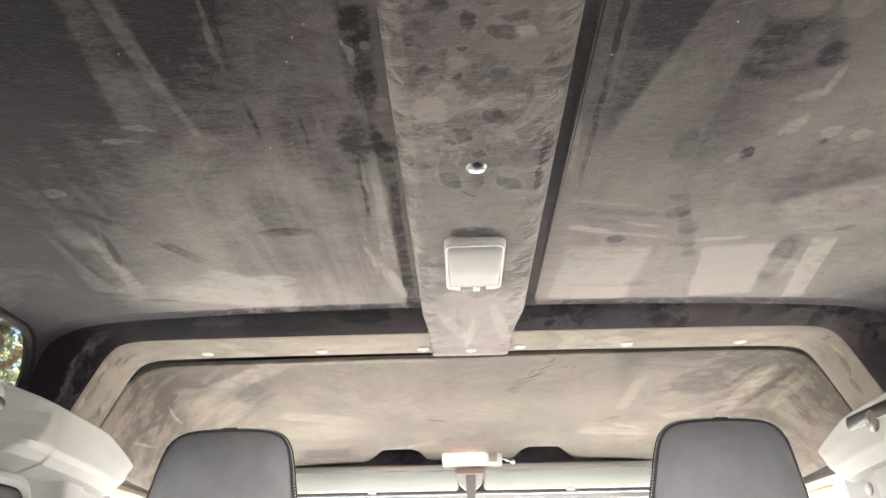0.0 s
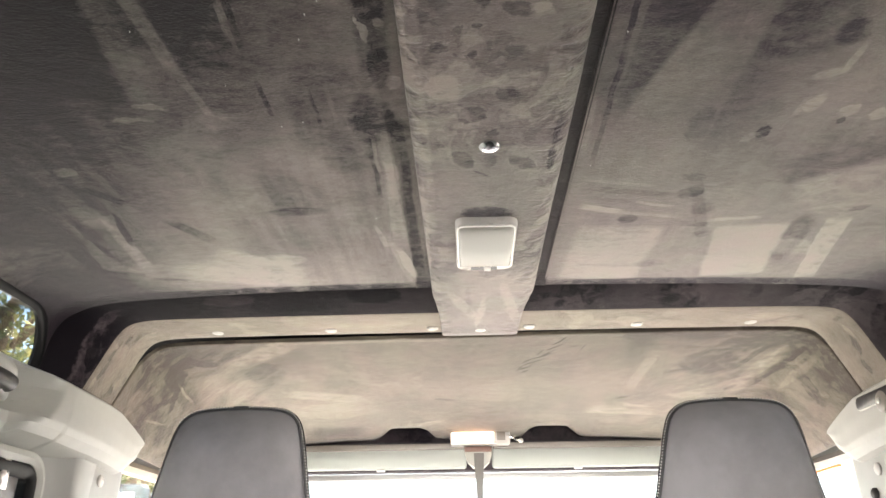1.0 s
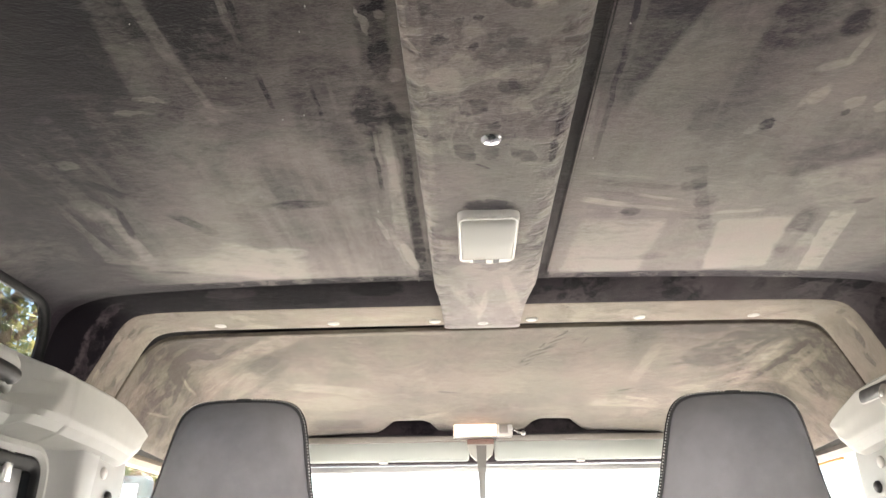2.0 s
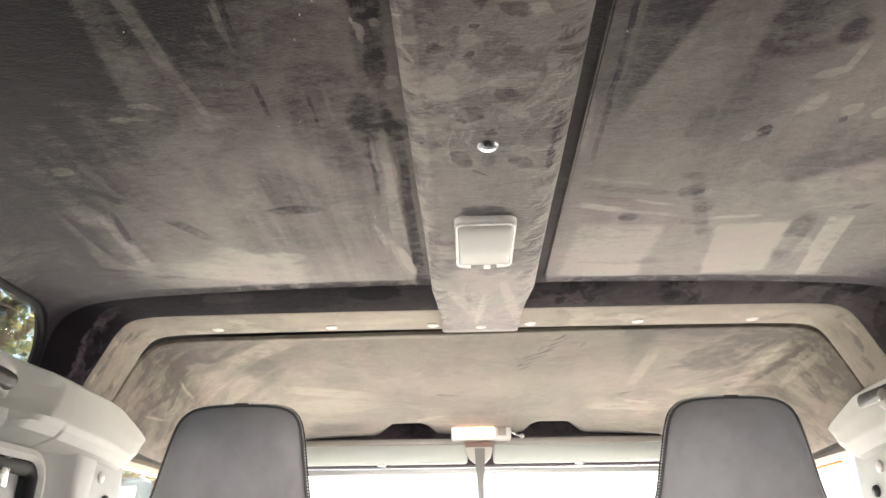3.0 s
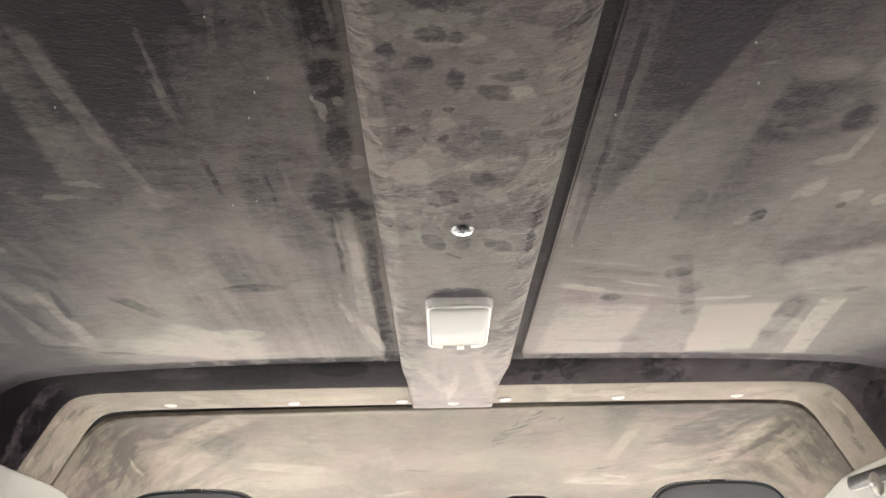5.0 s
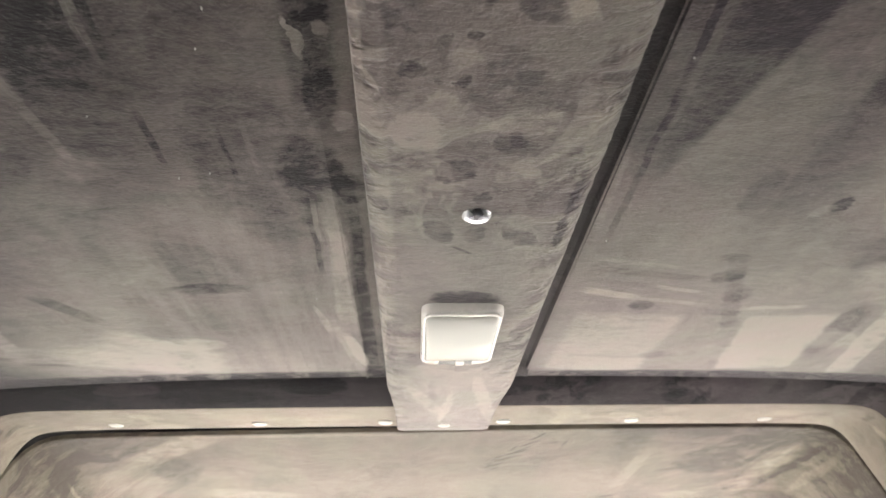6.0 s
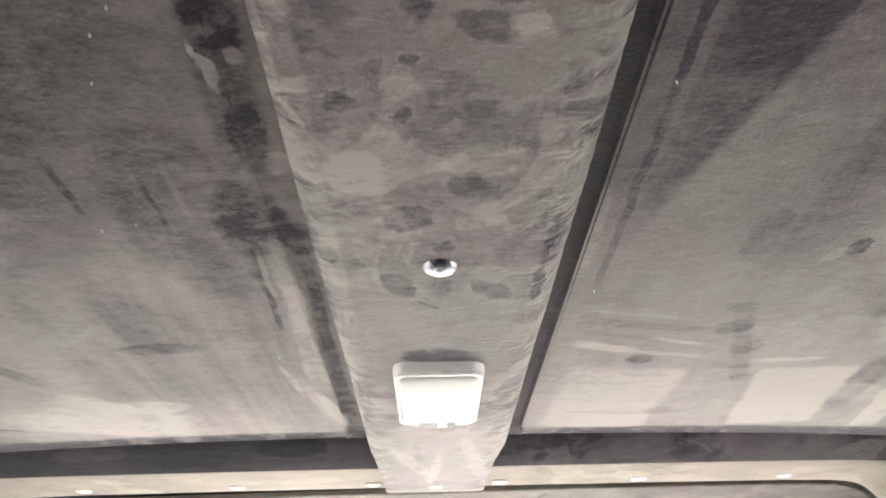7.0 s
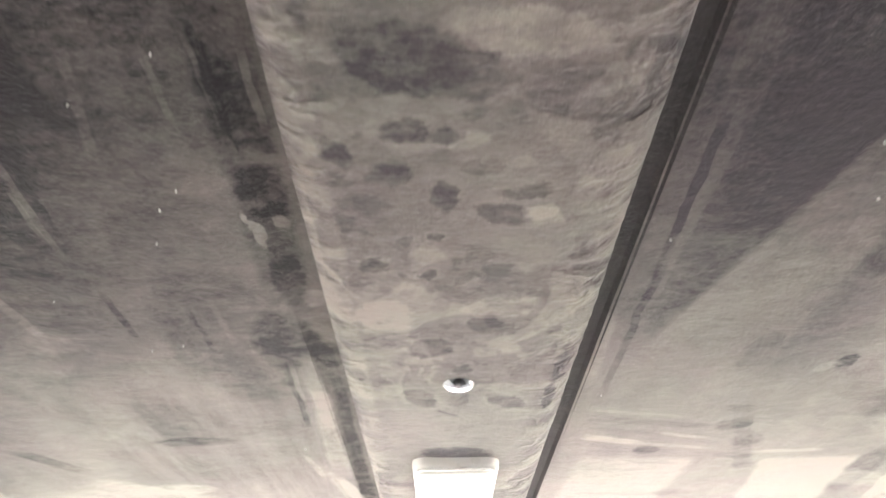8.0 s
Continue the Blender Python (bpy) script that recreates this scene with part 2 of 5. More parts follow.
# Soft marks vary the step's painted shade: darker left end, lighter right.
STEP_MARKS = [
    (-0.726, 1.487, 0.040, 0.013, -10, -0.40, "smudge"),
    (-0.774, 1.492, 0.018, 0.016, 0, -0.40, "smudge"),
    (-0.768, 1.520, 0.017, 0.012, 0, 0.30, "smudge"),
    (-0.712, 1.516, 0.034, 0.012, -15, 0.28, "smudge"),
    (-0.48, 1.50, 0.05, 0.016, 0, 0.18, "smudge"),
    (-0.36, 1.52, 0.04, 0.018, 0, -0.25, "smudge"),
    (-0.20, 1.50, 0.05, 0.020, 0, -0.25, "smudge"),
    (-0.765, 1.545, 0.050, 0.020, -30, 0.34, "smudge"),
    (-0.775, 1.558, 0.014, 0.010, 0, -0.30, "smudge"),
    (-0.760, 1.500, 0.080, 0.018, -20, -0.35, "smudge"),
    (-0.755, 1.53, 0.045, 0.05, 20, 0.28, "soft"),
    (-0.742, 1.535, 0.012, 0.014, 10, -0.3),
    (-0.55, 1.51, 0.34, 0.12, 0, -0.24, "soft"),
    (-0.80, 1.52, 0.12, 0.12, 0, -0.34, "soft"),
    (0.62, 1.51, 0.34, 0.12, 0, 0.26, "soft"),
    (0.70, 1.535, 0.05, 0.018, -20, 0.25, "smudge"),
    (0.62, 1.48, 0.06, 0.014, 5, -0.30, "smudge"),
    (0.186, 1.48, 0.019, 0.0322, 3, -0.3),
    (0.224, 1.479, 0.0145, 0.0246, 4, -0.25),
    (0.402, 1.549, 0.011, 0.019, 5, -0.3),
    (0.3, 1.466, 0.0065, 0.0103, 4, -0.25),
    (0.516, 1.503, 0.0105, 0.0178, 5, -0.2),
    (0.713, 1.497, 0.0271, 0.0438, 4, -0.3),
    (0.358, 1.511, 0.0216, 0.0367, 4, -0.15),
]

# Broad tones put light into the pile: dim rear and corners, brighter front.
LEFT_SHADING = [
    # Shade of the rolled front edge, painted as a band.
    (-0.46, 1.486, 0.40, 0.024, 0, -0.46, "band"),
    # Dark lane continued along the groove's front end.
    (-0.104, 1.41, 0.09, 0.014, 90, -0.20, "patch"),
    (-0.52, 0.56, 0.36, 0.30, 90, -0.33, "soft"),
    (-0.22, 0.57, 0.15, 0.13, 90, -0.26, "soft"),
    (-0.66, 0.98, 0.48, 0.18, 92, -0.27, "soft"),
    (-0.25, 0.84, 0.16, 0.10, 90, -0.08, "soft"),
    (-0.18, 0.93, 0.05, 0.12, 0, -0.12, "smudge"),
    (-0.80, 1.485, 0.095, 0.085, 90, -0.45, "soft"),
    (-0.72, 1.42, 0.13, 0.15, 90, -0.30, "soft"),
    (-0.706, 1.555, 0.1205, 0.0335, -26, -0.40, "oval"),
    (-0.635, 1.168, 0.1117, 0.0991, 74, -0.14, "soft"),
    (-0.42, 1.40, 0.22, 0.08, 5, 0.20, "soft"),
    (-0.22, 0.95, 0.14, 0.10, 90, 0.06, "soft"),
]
# Right panel's painted light: dim rear and corners, shaded front edge.
RIGHT_SHADING = [
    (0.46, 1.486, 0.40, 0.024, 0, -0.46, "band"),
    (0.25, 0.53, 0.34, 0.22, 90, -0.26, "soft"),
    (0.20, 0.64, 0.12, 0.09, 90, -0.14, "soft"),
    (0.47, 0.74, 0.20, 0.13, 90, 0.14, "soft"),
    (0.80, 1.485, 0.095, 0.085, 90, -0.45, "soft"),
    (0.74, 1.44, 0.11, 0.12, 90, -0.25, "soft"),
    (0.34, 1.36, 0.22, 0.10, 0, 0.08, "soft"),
]
LEFT_STREAKS = [
    (-0.438, 0.765, 0.1056, 0.0495, -83, -0.16, "sweep"),
    (-0.338, 0.742, 0.0940, 0.0082, 88, 0.15, "band"),
    (-0.379, 0.781, 0.1080, 0.0191, 93, 0.07, "band"),
    (-0.279, 0.735, 0.0973, 0.0476, 91, -0.17, "sweep"),
    (-0.255, 0.712, 0.0810, 0.0024, 92, 0.15, "band"),
    (-0.247, 0.704, 0.0695, 0.0021, 92, -0.07, "band"),
    (-0.327, 0.871, 0.0403, 0.0048, 83, 0.11, "band"),
    (-0.284, 0.865, 0.0325, 0.0399, 78, -0.07, "sweep"),
    (-0.195, 0.661, 0.0426, 0.0031, 101, 0.07, "band"),
    (-0.150, 0.649, 0.0281, 0.0023, 89, 0.08, "band"),
    (-0.126, 0.658, 0.0517, 0.0015, 87, 0.09, "band"),
    (-0.123, 0.656, 0.0434, 0.0033, 90, -0.11, "band"),
    (-0.260, 0.749, 0.0262, 0.0019, 91, 0.18, "band"),
]
# Long dark lanes follow the foot of the channel.
LEFT_GROOVE = [
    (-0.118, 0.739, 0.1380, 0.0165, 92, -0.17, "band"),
    (-0.115, 0.730, 0.0142, 0.0254, 0, -0.10, "smudge"),
    (-0.117, 0.831, 0.0407, 0.0130, 89, -0.13, "smudge"),
    (-0.128, 0.770, 0.0204, 0.0042, 78, 0.32, "smudge"),
    (-0.111, 0.762, 0.0063, 0.0077, 0, 0.24, "smudge"),
    (-0.104, 0.651, 0.0282, 0.0023, 88, 0.16, "band"),
    (-0.104, 0.859, 0.0083, 0.0131, 0, 0.22, "smudge"),
    (-0.138, 0.930, 0.0270, 0.0512, 0, -0.15, "smudge"),
    (-0.163, 1.027, 0.0283, 0.0625, 0, -0.05, "smudge"),
    (-0.128, 1.154, 0.1474, 0.0136, 91, 0.23, "band"),
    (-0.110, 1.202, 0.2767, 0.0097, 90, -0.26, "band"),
    (-0.139, 1.116, 0.1178, 0.0027, 92, -0.10, "band"),
    (-0.140, 1.358, 0.1263, 0.0054, 83, 0.14, "band"),
]
LEFT_HALL = [
    (-0.251, 1.103, 0.0599, 0.0550, 85, -0.08, "sweep"),
    (-0.610, 1.470, 0.045, 0.010, -4, -0.28, "smudge"),
    (-0.700, 1.462, 0.060, 0.014, -8, -0.34, "smudge"),
    (-0.755, 1.440, 0.032, 0.018, 20, -0.30, "smudge"),
    (-0.388, 0.883, 0.0199, 0.0055, 14, 0.20, "smudge"),
    (-0.415, 0.905, 0.0262, 0.0042, 2, 0.16, "smudge"),
    (-0.419, 0.892, 0.0188, 0.0055, 10, -0.05, "smudge"),
    (-0.549, 1.015, 0.0145, 0.0117, 0, 0.13, "smudge"),
    (-0.377, 1.039, 0.0099, 0.0117, 0, 0.06, "smudge"),
    (-0.363, 1.132, 0.0123, 0.0137, 0, 0.08, "smudge"),
    (-0.455, 0.946, 0.0344, 0.0057, 84, -0.04, "band"),
]
LEFT_BRIGHT = [
    (-0.408, 1.385, 0.0861, 0.0743, -139, 0.22, "sweep"),
    (-0.344, 1.338, 0.0438, 0.0242, 0, 0.21, "smudge"),
    (-0.413, 1.415, 0.1277, 0.0357, 23, 0.20, "band"),
    (-0.554, 1.401, 0.0316, 0.0060, 16, -0.18, "band"),
    (-0.627, 1.254, 0.1307, 0.0698, -88, 0.13, "sweep"),
    (-0.573, 1.253, 0.0839, 0.0369, 91, -0.10, "sweep"),
    (-0.610, 1.222, 0.0743, 0.0051, 91, -0.21, "band"),
    (-0.550, 1.197, 0.0540, 0.0058, 100, -0.26, "oval"),
    (-0.529, 1.084, 0.0323, 0.0078, 53, -0.17, "band"),
    (-0.566, 1.251, 0.1060, 0.0114, 95, 0.16, "band"),
    (-0.649, 1.248, 0.1168, 0.0135, 96, -0.13, "band"),
    (-0.623, 1.359, 0.0403, 0.0069, 24, -0.13, "band"),
    (-0.128, 1.373, 0.0679, 0.0083, 82, 0.34, "oval"),
]
RIGHT_STREAKS = [
    (0.140, 0.733, 0.0660, 0.0034, 89, -0.20, "band"),
    (0.142, 0.928, 0.1291, 0.0036, 90, -0.16, "band"),
    (0.147, 0.780, 0.1127, 0.0045, 91, 0.07, "band"),
    (0.120, 0.953, 0.0723, 0.0081, 89, 0.14, "band"),
    (0.163, 0.777, 0.1539, 0.0398, -75, -0.17, "sweep"),
    (0.240, 0.797, 0.1539, 0.0392, 105, 0.09, "sweep"),
    (0.254, 0.784, 0.0267, 0.0030, 89, 0.05, "band"),
    (0.307, 0.857, 0.1493, 0.0324, 91, -0.11, "sweep"),
    (0.324, 0.784, 0.0514, 0.0487, 0, -0.14, "oval"),
    (0.306, 0.724, 0.0290, 0.0166, 0, 0.17, "oval"),
    (0.360, 0.718, 0.0178, 0.0202, 0, 0.15, "oval"),
    (0.366, 0.790, 0.0164, 0.0201, 0, -0.20, "oval"),
]
RIGHT_MARKS = [
    (0.371, 0.857, 0.0188, 0.0084, -26, 0.26, "oval"),
    (0.385, 0.830, 0.0248, 0.0047, -86, 0.24, "oval"),
    (0.379, 0.783, 0.0059, 0.0129, 0, 0.13, "smudge"),
    (0.364, 0.918, 0.0213, 0.0042, -88, 0.12, "smudge"),
    (0.377, 0.913, 0.0181, 0.0098, -84, 0.24, "smudge"),
    (0.424, 0.928, 0.0106, 0.0121, 0, 0.22, "smudge"),
    (0.422, 0.947, 0.0057, 0.0070, 0, -0.22, "smudge"),
    (0.461, 0.935, 0.0115, 0.0098, -57, 0.20, "smudge"),
    (0.340, 0.972, 0.0087, 0.0116, 0, -0.34, "smudge"),
    (0.327, 0.983, 0.0123, 0.0070, -47, 0.12, "smudge"),
    (0.252, 0.716, 0.0112, 0.0016, -7, 0.16, "band"),
    (0.280, 0.788, 0.0120, 0.0077, 0, 0.08, "smudge"),
    (0.258, 0.957, 0.0145, 0.0387, 0, -0.10, "smudge"),
]
RIGHT_CROSS = [
    (0.216, 1.126, 0.0739, 0.0079, 11, -0.09, "band"),
    (0.190, 1.099, 0.0618, 0.0042, 11, 0.12, "band"),
    (0.175, 1.179, 0.0338, 0.0083, 18, 0.39, "band"),
    (0.251, 1.164, 0.0315, 0.0044, 17, 0.27, "band"),
    (0.251, 1.199, 0.0482, 0.0049, 11, 0.20, "band"),
    (0.214, 1.156, 0.0588, 0.0056, 11, -0.06, "band"),
    (0.385, 1.215, 0.0382, 0.0056, -8, 0.31, "band"),
    (0.326, 1.233, 0.0229, 0.0085, 7, -0.14, "patch"),
    (0.294, 1.129, 0.0187, 0.0173, 0, -0.16, "smudge"),
    (0.324, 1.178, 0.0163, 0.0209, 0, -0.13, "smudge"),
    (0.351, 1.269, 0.0131, 0.0121, 0, -0.13, "smudge"),
    (0.221, 1.213, 0.0151, 0.0131, 0, -0.24, "oval"),
    (0.286, 1.085, 0.0165, 0.0106, 0, -0.09, "smudge"),
]
RIGHT_BRIGHT = [
    (0.214, 1.351, 0.0668, 0.1110, 3, 0.22, "patch"),
    (0.236, 1.436, 0.0491, 0.0271, -2, 0.18, "patch"),
    (0.215, 1.396, 0.0726, 0.0084, 2, -0.11, "band"),
    (0.435, 1.344, 0.0532, 0.1043, -8, 0.46, "patch"),
    (0.457, 1.404, 0.0424, 0.0071, -3, -0.16, "band"),
    (0.497, 1.295, 0.0927, 0.0225, -94, -0.20, "oval"),
    (0.511, 1.321, 0.0287, 0.0459, -64, 0.21, "oval"),
    (0.562, 1.335, 0.1224, 0.0180, -100, 0.30, "patch"),
    (0.443, 1.017, 0.0724, 0.0610, -36, -0.14, "sweep"),
    (0.537, 1.144, 0.0724, 0.0974, 144, 0.18, "sweep"),
    (0.554, 1.180, 0.0135, 0.0088, -34, -0.22, "smudge"),
    (0.296, 1.391, 0.0288, 0.0144, 0, -0.14, "oval"),
    (0.324, 1.189, 0.1180, 0.0101, 72, -0.11, "band"),
]
STRIP_MARKS = [
    # Soft mark lightens the strip's front half.
    (0.120, 1.259, 0.2162, 0.0160, 91, 0.30, "soft"),
    (0.122, 1.103, 0.0220, 0.0068, 12, 0.20, "band"),
    (0.127, 1.143, 0.0228, 0.0072, 12, -0.20, "band"),
    (0.130, 1.174, 0.0235, 0.0076, 13, 0.25, "band"),
    (0.136, 1.220, 0.0245, 0.0082, 13, -0.20, "band"),
    (0.141, 1.264, 0.0254, 0.0088, 13, 0.20, "band"),
    (0.148, 1.325, 0.0268, 0.0096, 14, -0.15, "band"),
    (0.128, 0.809, 0.0095, 0.0081, -46, 0.30, "smudge"),
]
HUMP_LIGHT = [
    # Left edge highlight again, painted narrower.
    (-0.087, 0.784, 0.0928, 0.0039, 91, 0.25, "band"),
    (-0.082, 0.769, 0.0176, 0.0025, 64, 0.20, "smudge"),
    (-0.030, 0.762, 0.0264, 0.0345, 0, 0.11, "smudge"),
    (-0.050, 0.824, 0.0189, 0.0222, 0, 0.19, "smudge"),
    (0.011, 0.828, 0.0168, 0.0153, 139, 0.15, "sweep"),
    (0.031, 0.806, 0.0210, 0.0031, -6, 0.15, "smudge"),
    # Crease lines: lit sides here, shadow sides in HUMP_DARK, both painted.
    (0.055, 0.856, 0.0150, 0.0030, -48, 0.15, "oval"),
    (0.055, 0.892, 0.0205, 0.0034, -40, 0.12, "oval"),
    (-0.024, 0.899, 0.0134, 0.0075, 0, 0.15, "smudge"),
    # Soft tone darkens the stretch between stud and lamp.
    (0.0, 1.06, 0.15, 0.10, 90, -0.11, "soft"),
    (0.045, 0.714, 0.0129, 0.0079, 0, 0.18, "smudge"),
    # Painted highlight on the right rounded edge.
    (0.077, 0.853, 0.0470, 0.0039, 88, 0.12, "band"),
]
HUMP_DARK = [
    # Shadow lines painted beside the two light creases.
    (0.053, 0.861, 0.0168, 0.0015, -46, -0.14, "oval"),
    (0.051, 0.894, 0.0206, 0.0015, -40, -0.14, "oval"),
    (-0.056, 0.866, 0.0160, 0.0060, 0, -0.14, "smudge"),
    (0.006, 0.914, 0.0073, 0.0070, 0, -0.17, "smudge"),
    (-0.065, 0.941, 0.0132, 0.0094, 0, -0.19, "smudge"),
    (-0.005, 1.007, 0.0131, 0.0023, 38, -0.24, "oval"),
    (0.003, 0.974, 0.0080, 0.0187, 0, -0.14, "smudge"),
    (0.081, 0.976, 0.0050, 0.0256, 0, -0.24, "smudge"),
    (0.084, 0.945, 0.0058, 0.0088, 0, -0.24, "smudge"),
    (-0.070, 0.816, 0.0316, 0.0051, 85, -0.14, "smudge"),
    (-0.051, 0.758, 0.0083, 0.0051, 0, -0.24, "smudge"),
    (0.083, 0.900, 0.0063, 0.0259, 0, -0.19, "smudge"),
]
TAIL_MARKS = [
    (-0.034, 1.506, 0.0760, 0.0133, 70, 0.14, "smudge"),
    (-0.001, 1.550, 0.0823, 0.0071, 96, 0.17, "smudge"),
    (0.057, 1.515, 0.1274, 0.0112, 80, 0.14, "smudge"),
    (-0.023, 1.485, 0.0746, 0.0047, 88, -0.10, "smudge"),
    # Left edge highlight painted on towards the tail.
    (-0.086, 1.244, 0.1116, 0.0031, -88, 0.19, "band"),
    # Soft tone paints the light the tail gets from the windscreen.
    (0.023, 1.469, 0.0855, 0.2098, 0, 0.17, "soft"),
]

LEFT_EDGE = [
    (-0.125, 1.077, 0.0743, 0.0085, 88, 0.22, "band"),
    (-0.147, 1.066, 0.0593, 0.0028, 90, -0.20, "band"),
    (-0.142, 1.010, 0.0455, 0.0023, 91, 0.17, "band"),
    (-0.253, 0.878, 0.0369, 0.0029, 90, -0.14, "band"),
    (-0.449, 1.212, 0.0479, 0.0113, 62, -0.17, "band"),
    (-0.277, 1.159, 0.0425, 0.0136, 0, -0.14, "smudge"),
    (-0.125, 1.381, 0.0568, 0.0066, 81, 0.31, "oval"),
    (-0.160, 1.264, 0.0474, 0.0042, 83, 0.20, "oval"),
    (-0.132, 0.932, 0.0257, 0.0295, 0, -0.18, "smudge"),
    (-0.106, 0.957, 0.0134, 0.0257, 0, -0.18, "smudge"),
    (-0.198, 0.906, 0.0402, 0.0022, 88, -0.10, "band"),
    (-0.179, 0.893, 0.0405, 0.0023, 89, 0.07, "band"),
    (-0.316, 0.916, 0.0244, 0.0190, 0, 0.08, "smudge"),
]
HUMP_RINGS = [
    (-0.020, 0.655, 0.0202, 0.0022, 2, 0.14, "oval"),
    (0.043, 0.707, 0.0089, 0.0050, -17, 0.26, "patch"),
    (0.029, 0.666, 0.0079, 0.0053, 0, 0.14, "smudge"),
    (-0.063, 0.653, 0.0052, 0.0094, 0, -0.14, "smudge"),
    (0.010, 0.671, 0.0112, 0.0055, 0, -0.12, "smudge"),
    (-0.034, 0.670, 0.0079, 0.0054, 0, -0.14, "smudge"),
    (-0.063, 0.662, 0.0160, 0.0015, 67, 0.10, "smudge"),
    (-0.055, 0.673, 0.0100, 0.0056, 0, 0.10, "smudge"),
    (0.066, 0.687, 0.0073, 0.0113, 0, 0.12, "smudge"),
    (0.072, 0.751, 0.0054, 0.0203, 0, -0.10, "smudge"),
    (-0.078, 0.776, 0.0156, 0.0021, 65, 0.20, "oval"),
]
FRONT_LEFT = [
    (-0.491, 1.774, 0.1055, 0.0255, -32, 0.25, "band"),
    # Painted highlight along the lining's rolled rear edge.
    (-0.280, 1.721, 0.2148, 0.0062, 0, 0.15, "band"),
    (-0.659, 1.790, 0.0341, 0.0177, 0, -0.33, "smudge"),
    (-0.615, 1.802, 0.0251, 0.0153, 0, -0.22, "smudge"),
    (-0.635, 1.725, 0.0571, 0.0039, 6, -0.25, "band"),
    (-0.593, 1.720, 0.0860, 0.0015, 2, -0.15, "band"),
    (-0.684, 1.880, 0.0430, 0.0019, 85, 0.28, "band"),
    (-0.696, 1.837, 0.0493, 0.0056, 86, -0.15, "sweep"),
    (-0.606, 1.898, 0.0589, 0.0587, 0, 0.18, "soft"),
    (-0.502, 1.856, 0.0417, 0.0611, 0, -0.11, "oval"),
    (-0.375, 1.990, 0.1075, 0.0225, 15, 0.15, "band"),
    (-0.379, 2.071, 0.1009, 0.0492, 0, 0.10, "oval"),
    (-0.387, 2.209, 0.0764, 0.0317, 4, -0.15, "band"),
]
FRONT_CORNER = [
    (-0.727, 1.748, 0.0362, 0.0190, 0, 0.13, "smudge"),
    (-0.720, 1.747, 0.0342, 0.0085, 40, -0.13, "band"),
    (-0.719, 1.786, 0.0329, 0.0063, 42, 0.13, "band"),
    (-0.715, 1.840, 0.0343, 0.0048, 49, -0.16, "band"),
    (-0.684, 1.814, 0.0145, 0.0213, 0, -0.16, "smudge"),
    (-0.716, 1.734, 0.0255, 0.0080, 0, -0.18, "smudge"),
    (-0.737, 1.856, 0.0387, 0.0015, 76, 0.23, "oval"),
    (-0.709, 1.717, 0.0119, 0.0061, -169, -0.13, "band"),
    (-0.131, 2.170, 0.0424, 0.0106, -25, 0.16, "smudge"),
    (-0.085, 2.020, 0.0249, 0.0050, 10, -0.29, "oval"),
    (-0.125, 2.191, 0.0759, 0.0320, 0, 0.07, "smudge"),
]
FRONT_RIGHT = [
    (0.375, 1.895, 0.1082, 0.0144, -81, 0.11, "band"),
    (0.364, 2.083, 0.0880, 0.0399, 4, 0.20, "sweep"),
    (0.448, 1.749, 0.1004, 0.0144, 7, 0.12, "band"),
    (0.522, 1.842, 0.0649, 0.0537, 0, -0.17, "smudge"),
    (0.631, 1.881, 0.1186, 0.0211, -74, 0.15, "oval"),
    (0.659, 1.868, 0.0823, 0.0082, -70, -0.18, "band"),
    (0.699, 1.816, 0.0764, 0.0050, -80, 0.14, "oval"),
    (0.573, 1.594, 0.3357, 0.1896, 0, -0.20, "smudge"),
    (0.722, 1.815, 0.0211, 0.0171, 0, -0.16, "smudge"),
    (0.354, 2.021, 0.0162, 0.0049, -23, -0.34, "oval"),
    (0.350, 1.601, 0.0335, 0.2495, 0, -0.14, "soft"),
    (0.541, 1.783, 0.0236, 0.0052, -18, -0.22, "smudge"),
]
FRONT_STROKES = [
    (0.605, 1.817, 0.0628, 0.0080, -65, -0.18, "band"),
    (0.650, 1.805, 0.0520, 0.0049, -74, 0.12, "band"),
    (0.602, 1.773, 0.0280, 0.0061, -38, -0.22, "smudge"),
    (0.598, 1.956, 0.0184, 0.0062, -46, -0.20, "smudge"),
    (0.679, 1.809, 0.0849, 0.0034, -76, -0.14, "band"),
    (0.693, 1.780, 0.0419, 0.0035, -77, 0.12, "band"),
    (0.470, 1.876, 0.0440, 0.0084, -18, -0.12, "band"),
    (0.443, 1.962, 0.0797, 0.0734, 0, -0.06, "soft"),
    (0.507, 2.006, 0.0480, 0.0187, 0, 0.10, "smudge"),
    (0.388, 2.069, 0.0391, 0.0078, 17, 0.14, "band"),
]

DARK, LIGHT = (0.047, 0.038, 0.049), (0.422, 0.386, 0.352)
# Left darks sit deeper than the right's, painting weaker light on that side.
M_LEFT = suede("suede_roof_left", (0.022, 0.0175, 0.0225), LIGHT, LEFT_SHADING + LEFT_STREAKS + LEFT_GROOVE + LEFT_HALL + LEFT_BRIGHT + LEFT_EDGE, streak=(26, 1.6, 20), lie=-0.04, strokes=0.11, blots=0.04, level=0.46, cross=0.15)
M_RIGHT = suede("suede_roof_right", DARK, LIGHT, RIGHT_SHADING + RIGHT_STREAKS + RIGHT_MARKS + RIGHT_CROSS + RIGHT_BRIGHT, streak=(22, 1.6, 20), lie=-0.26, strokes=0.08, blots=0.04, level=0.55, cross=0.15)
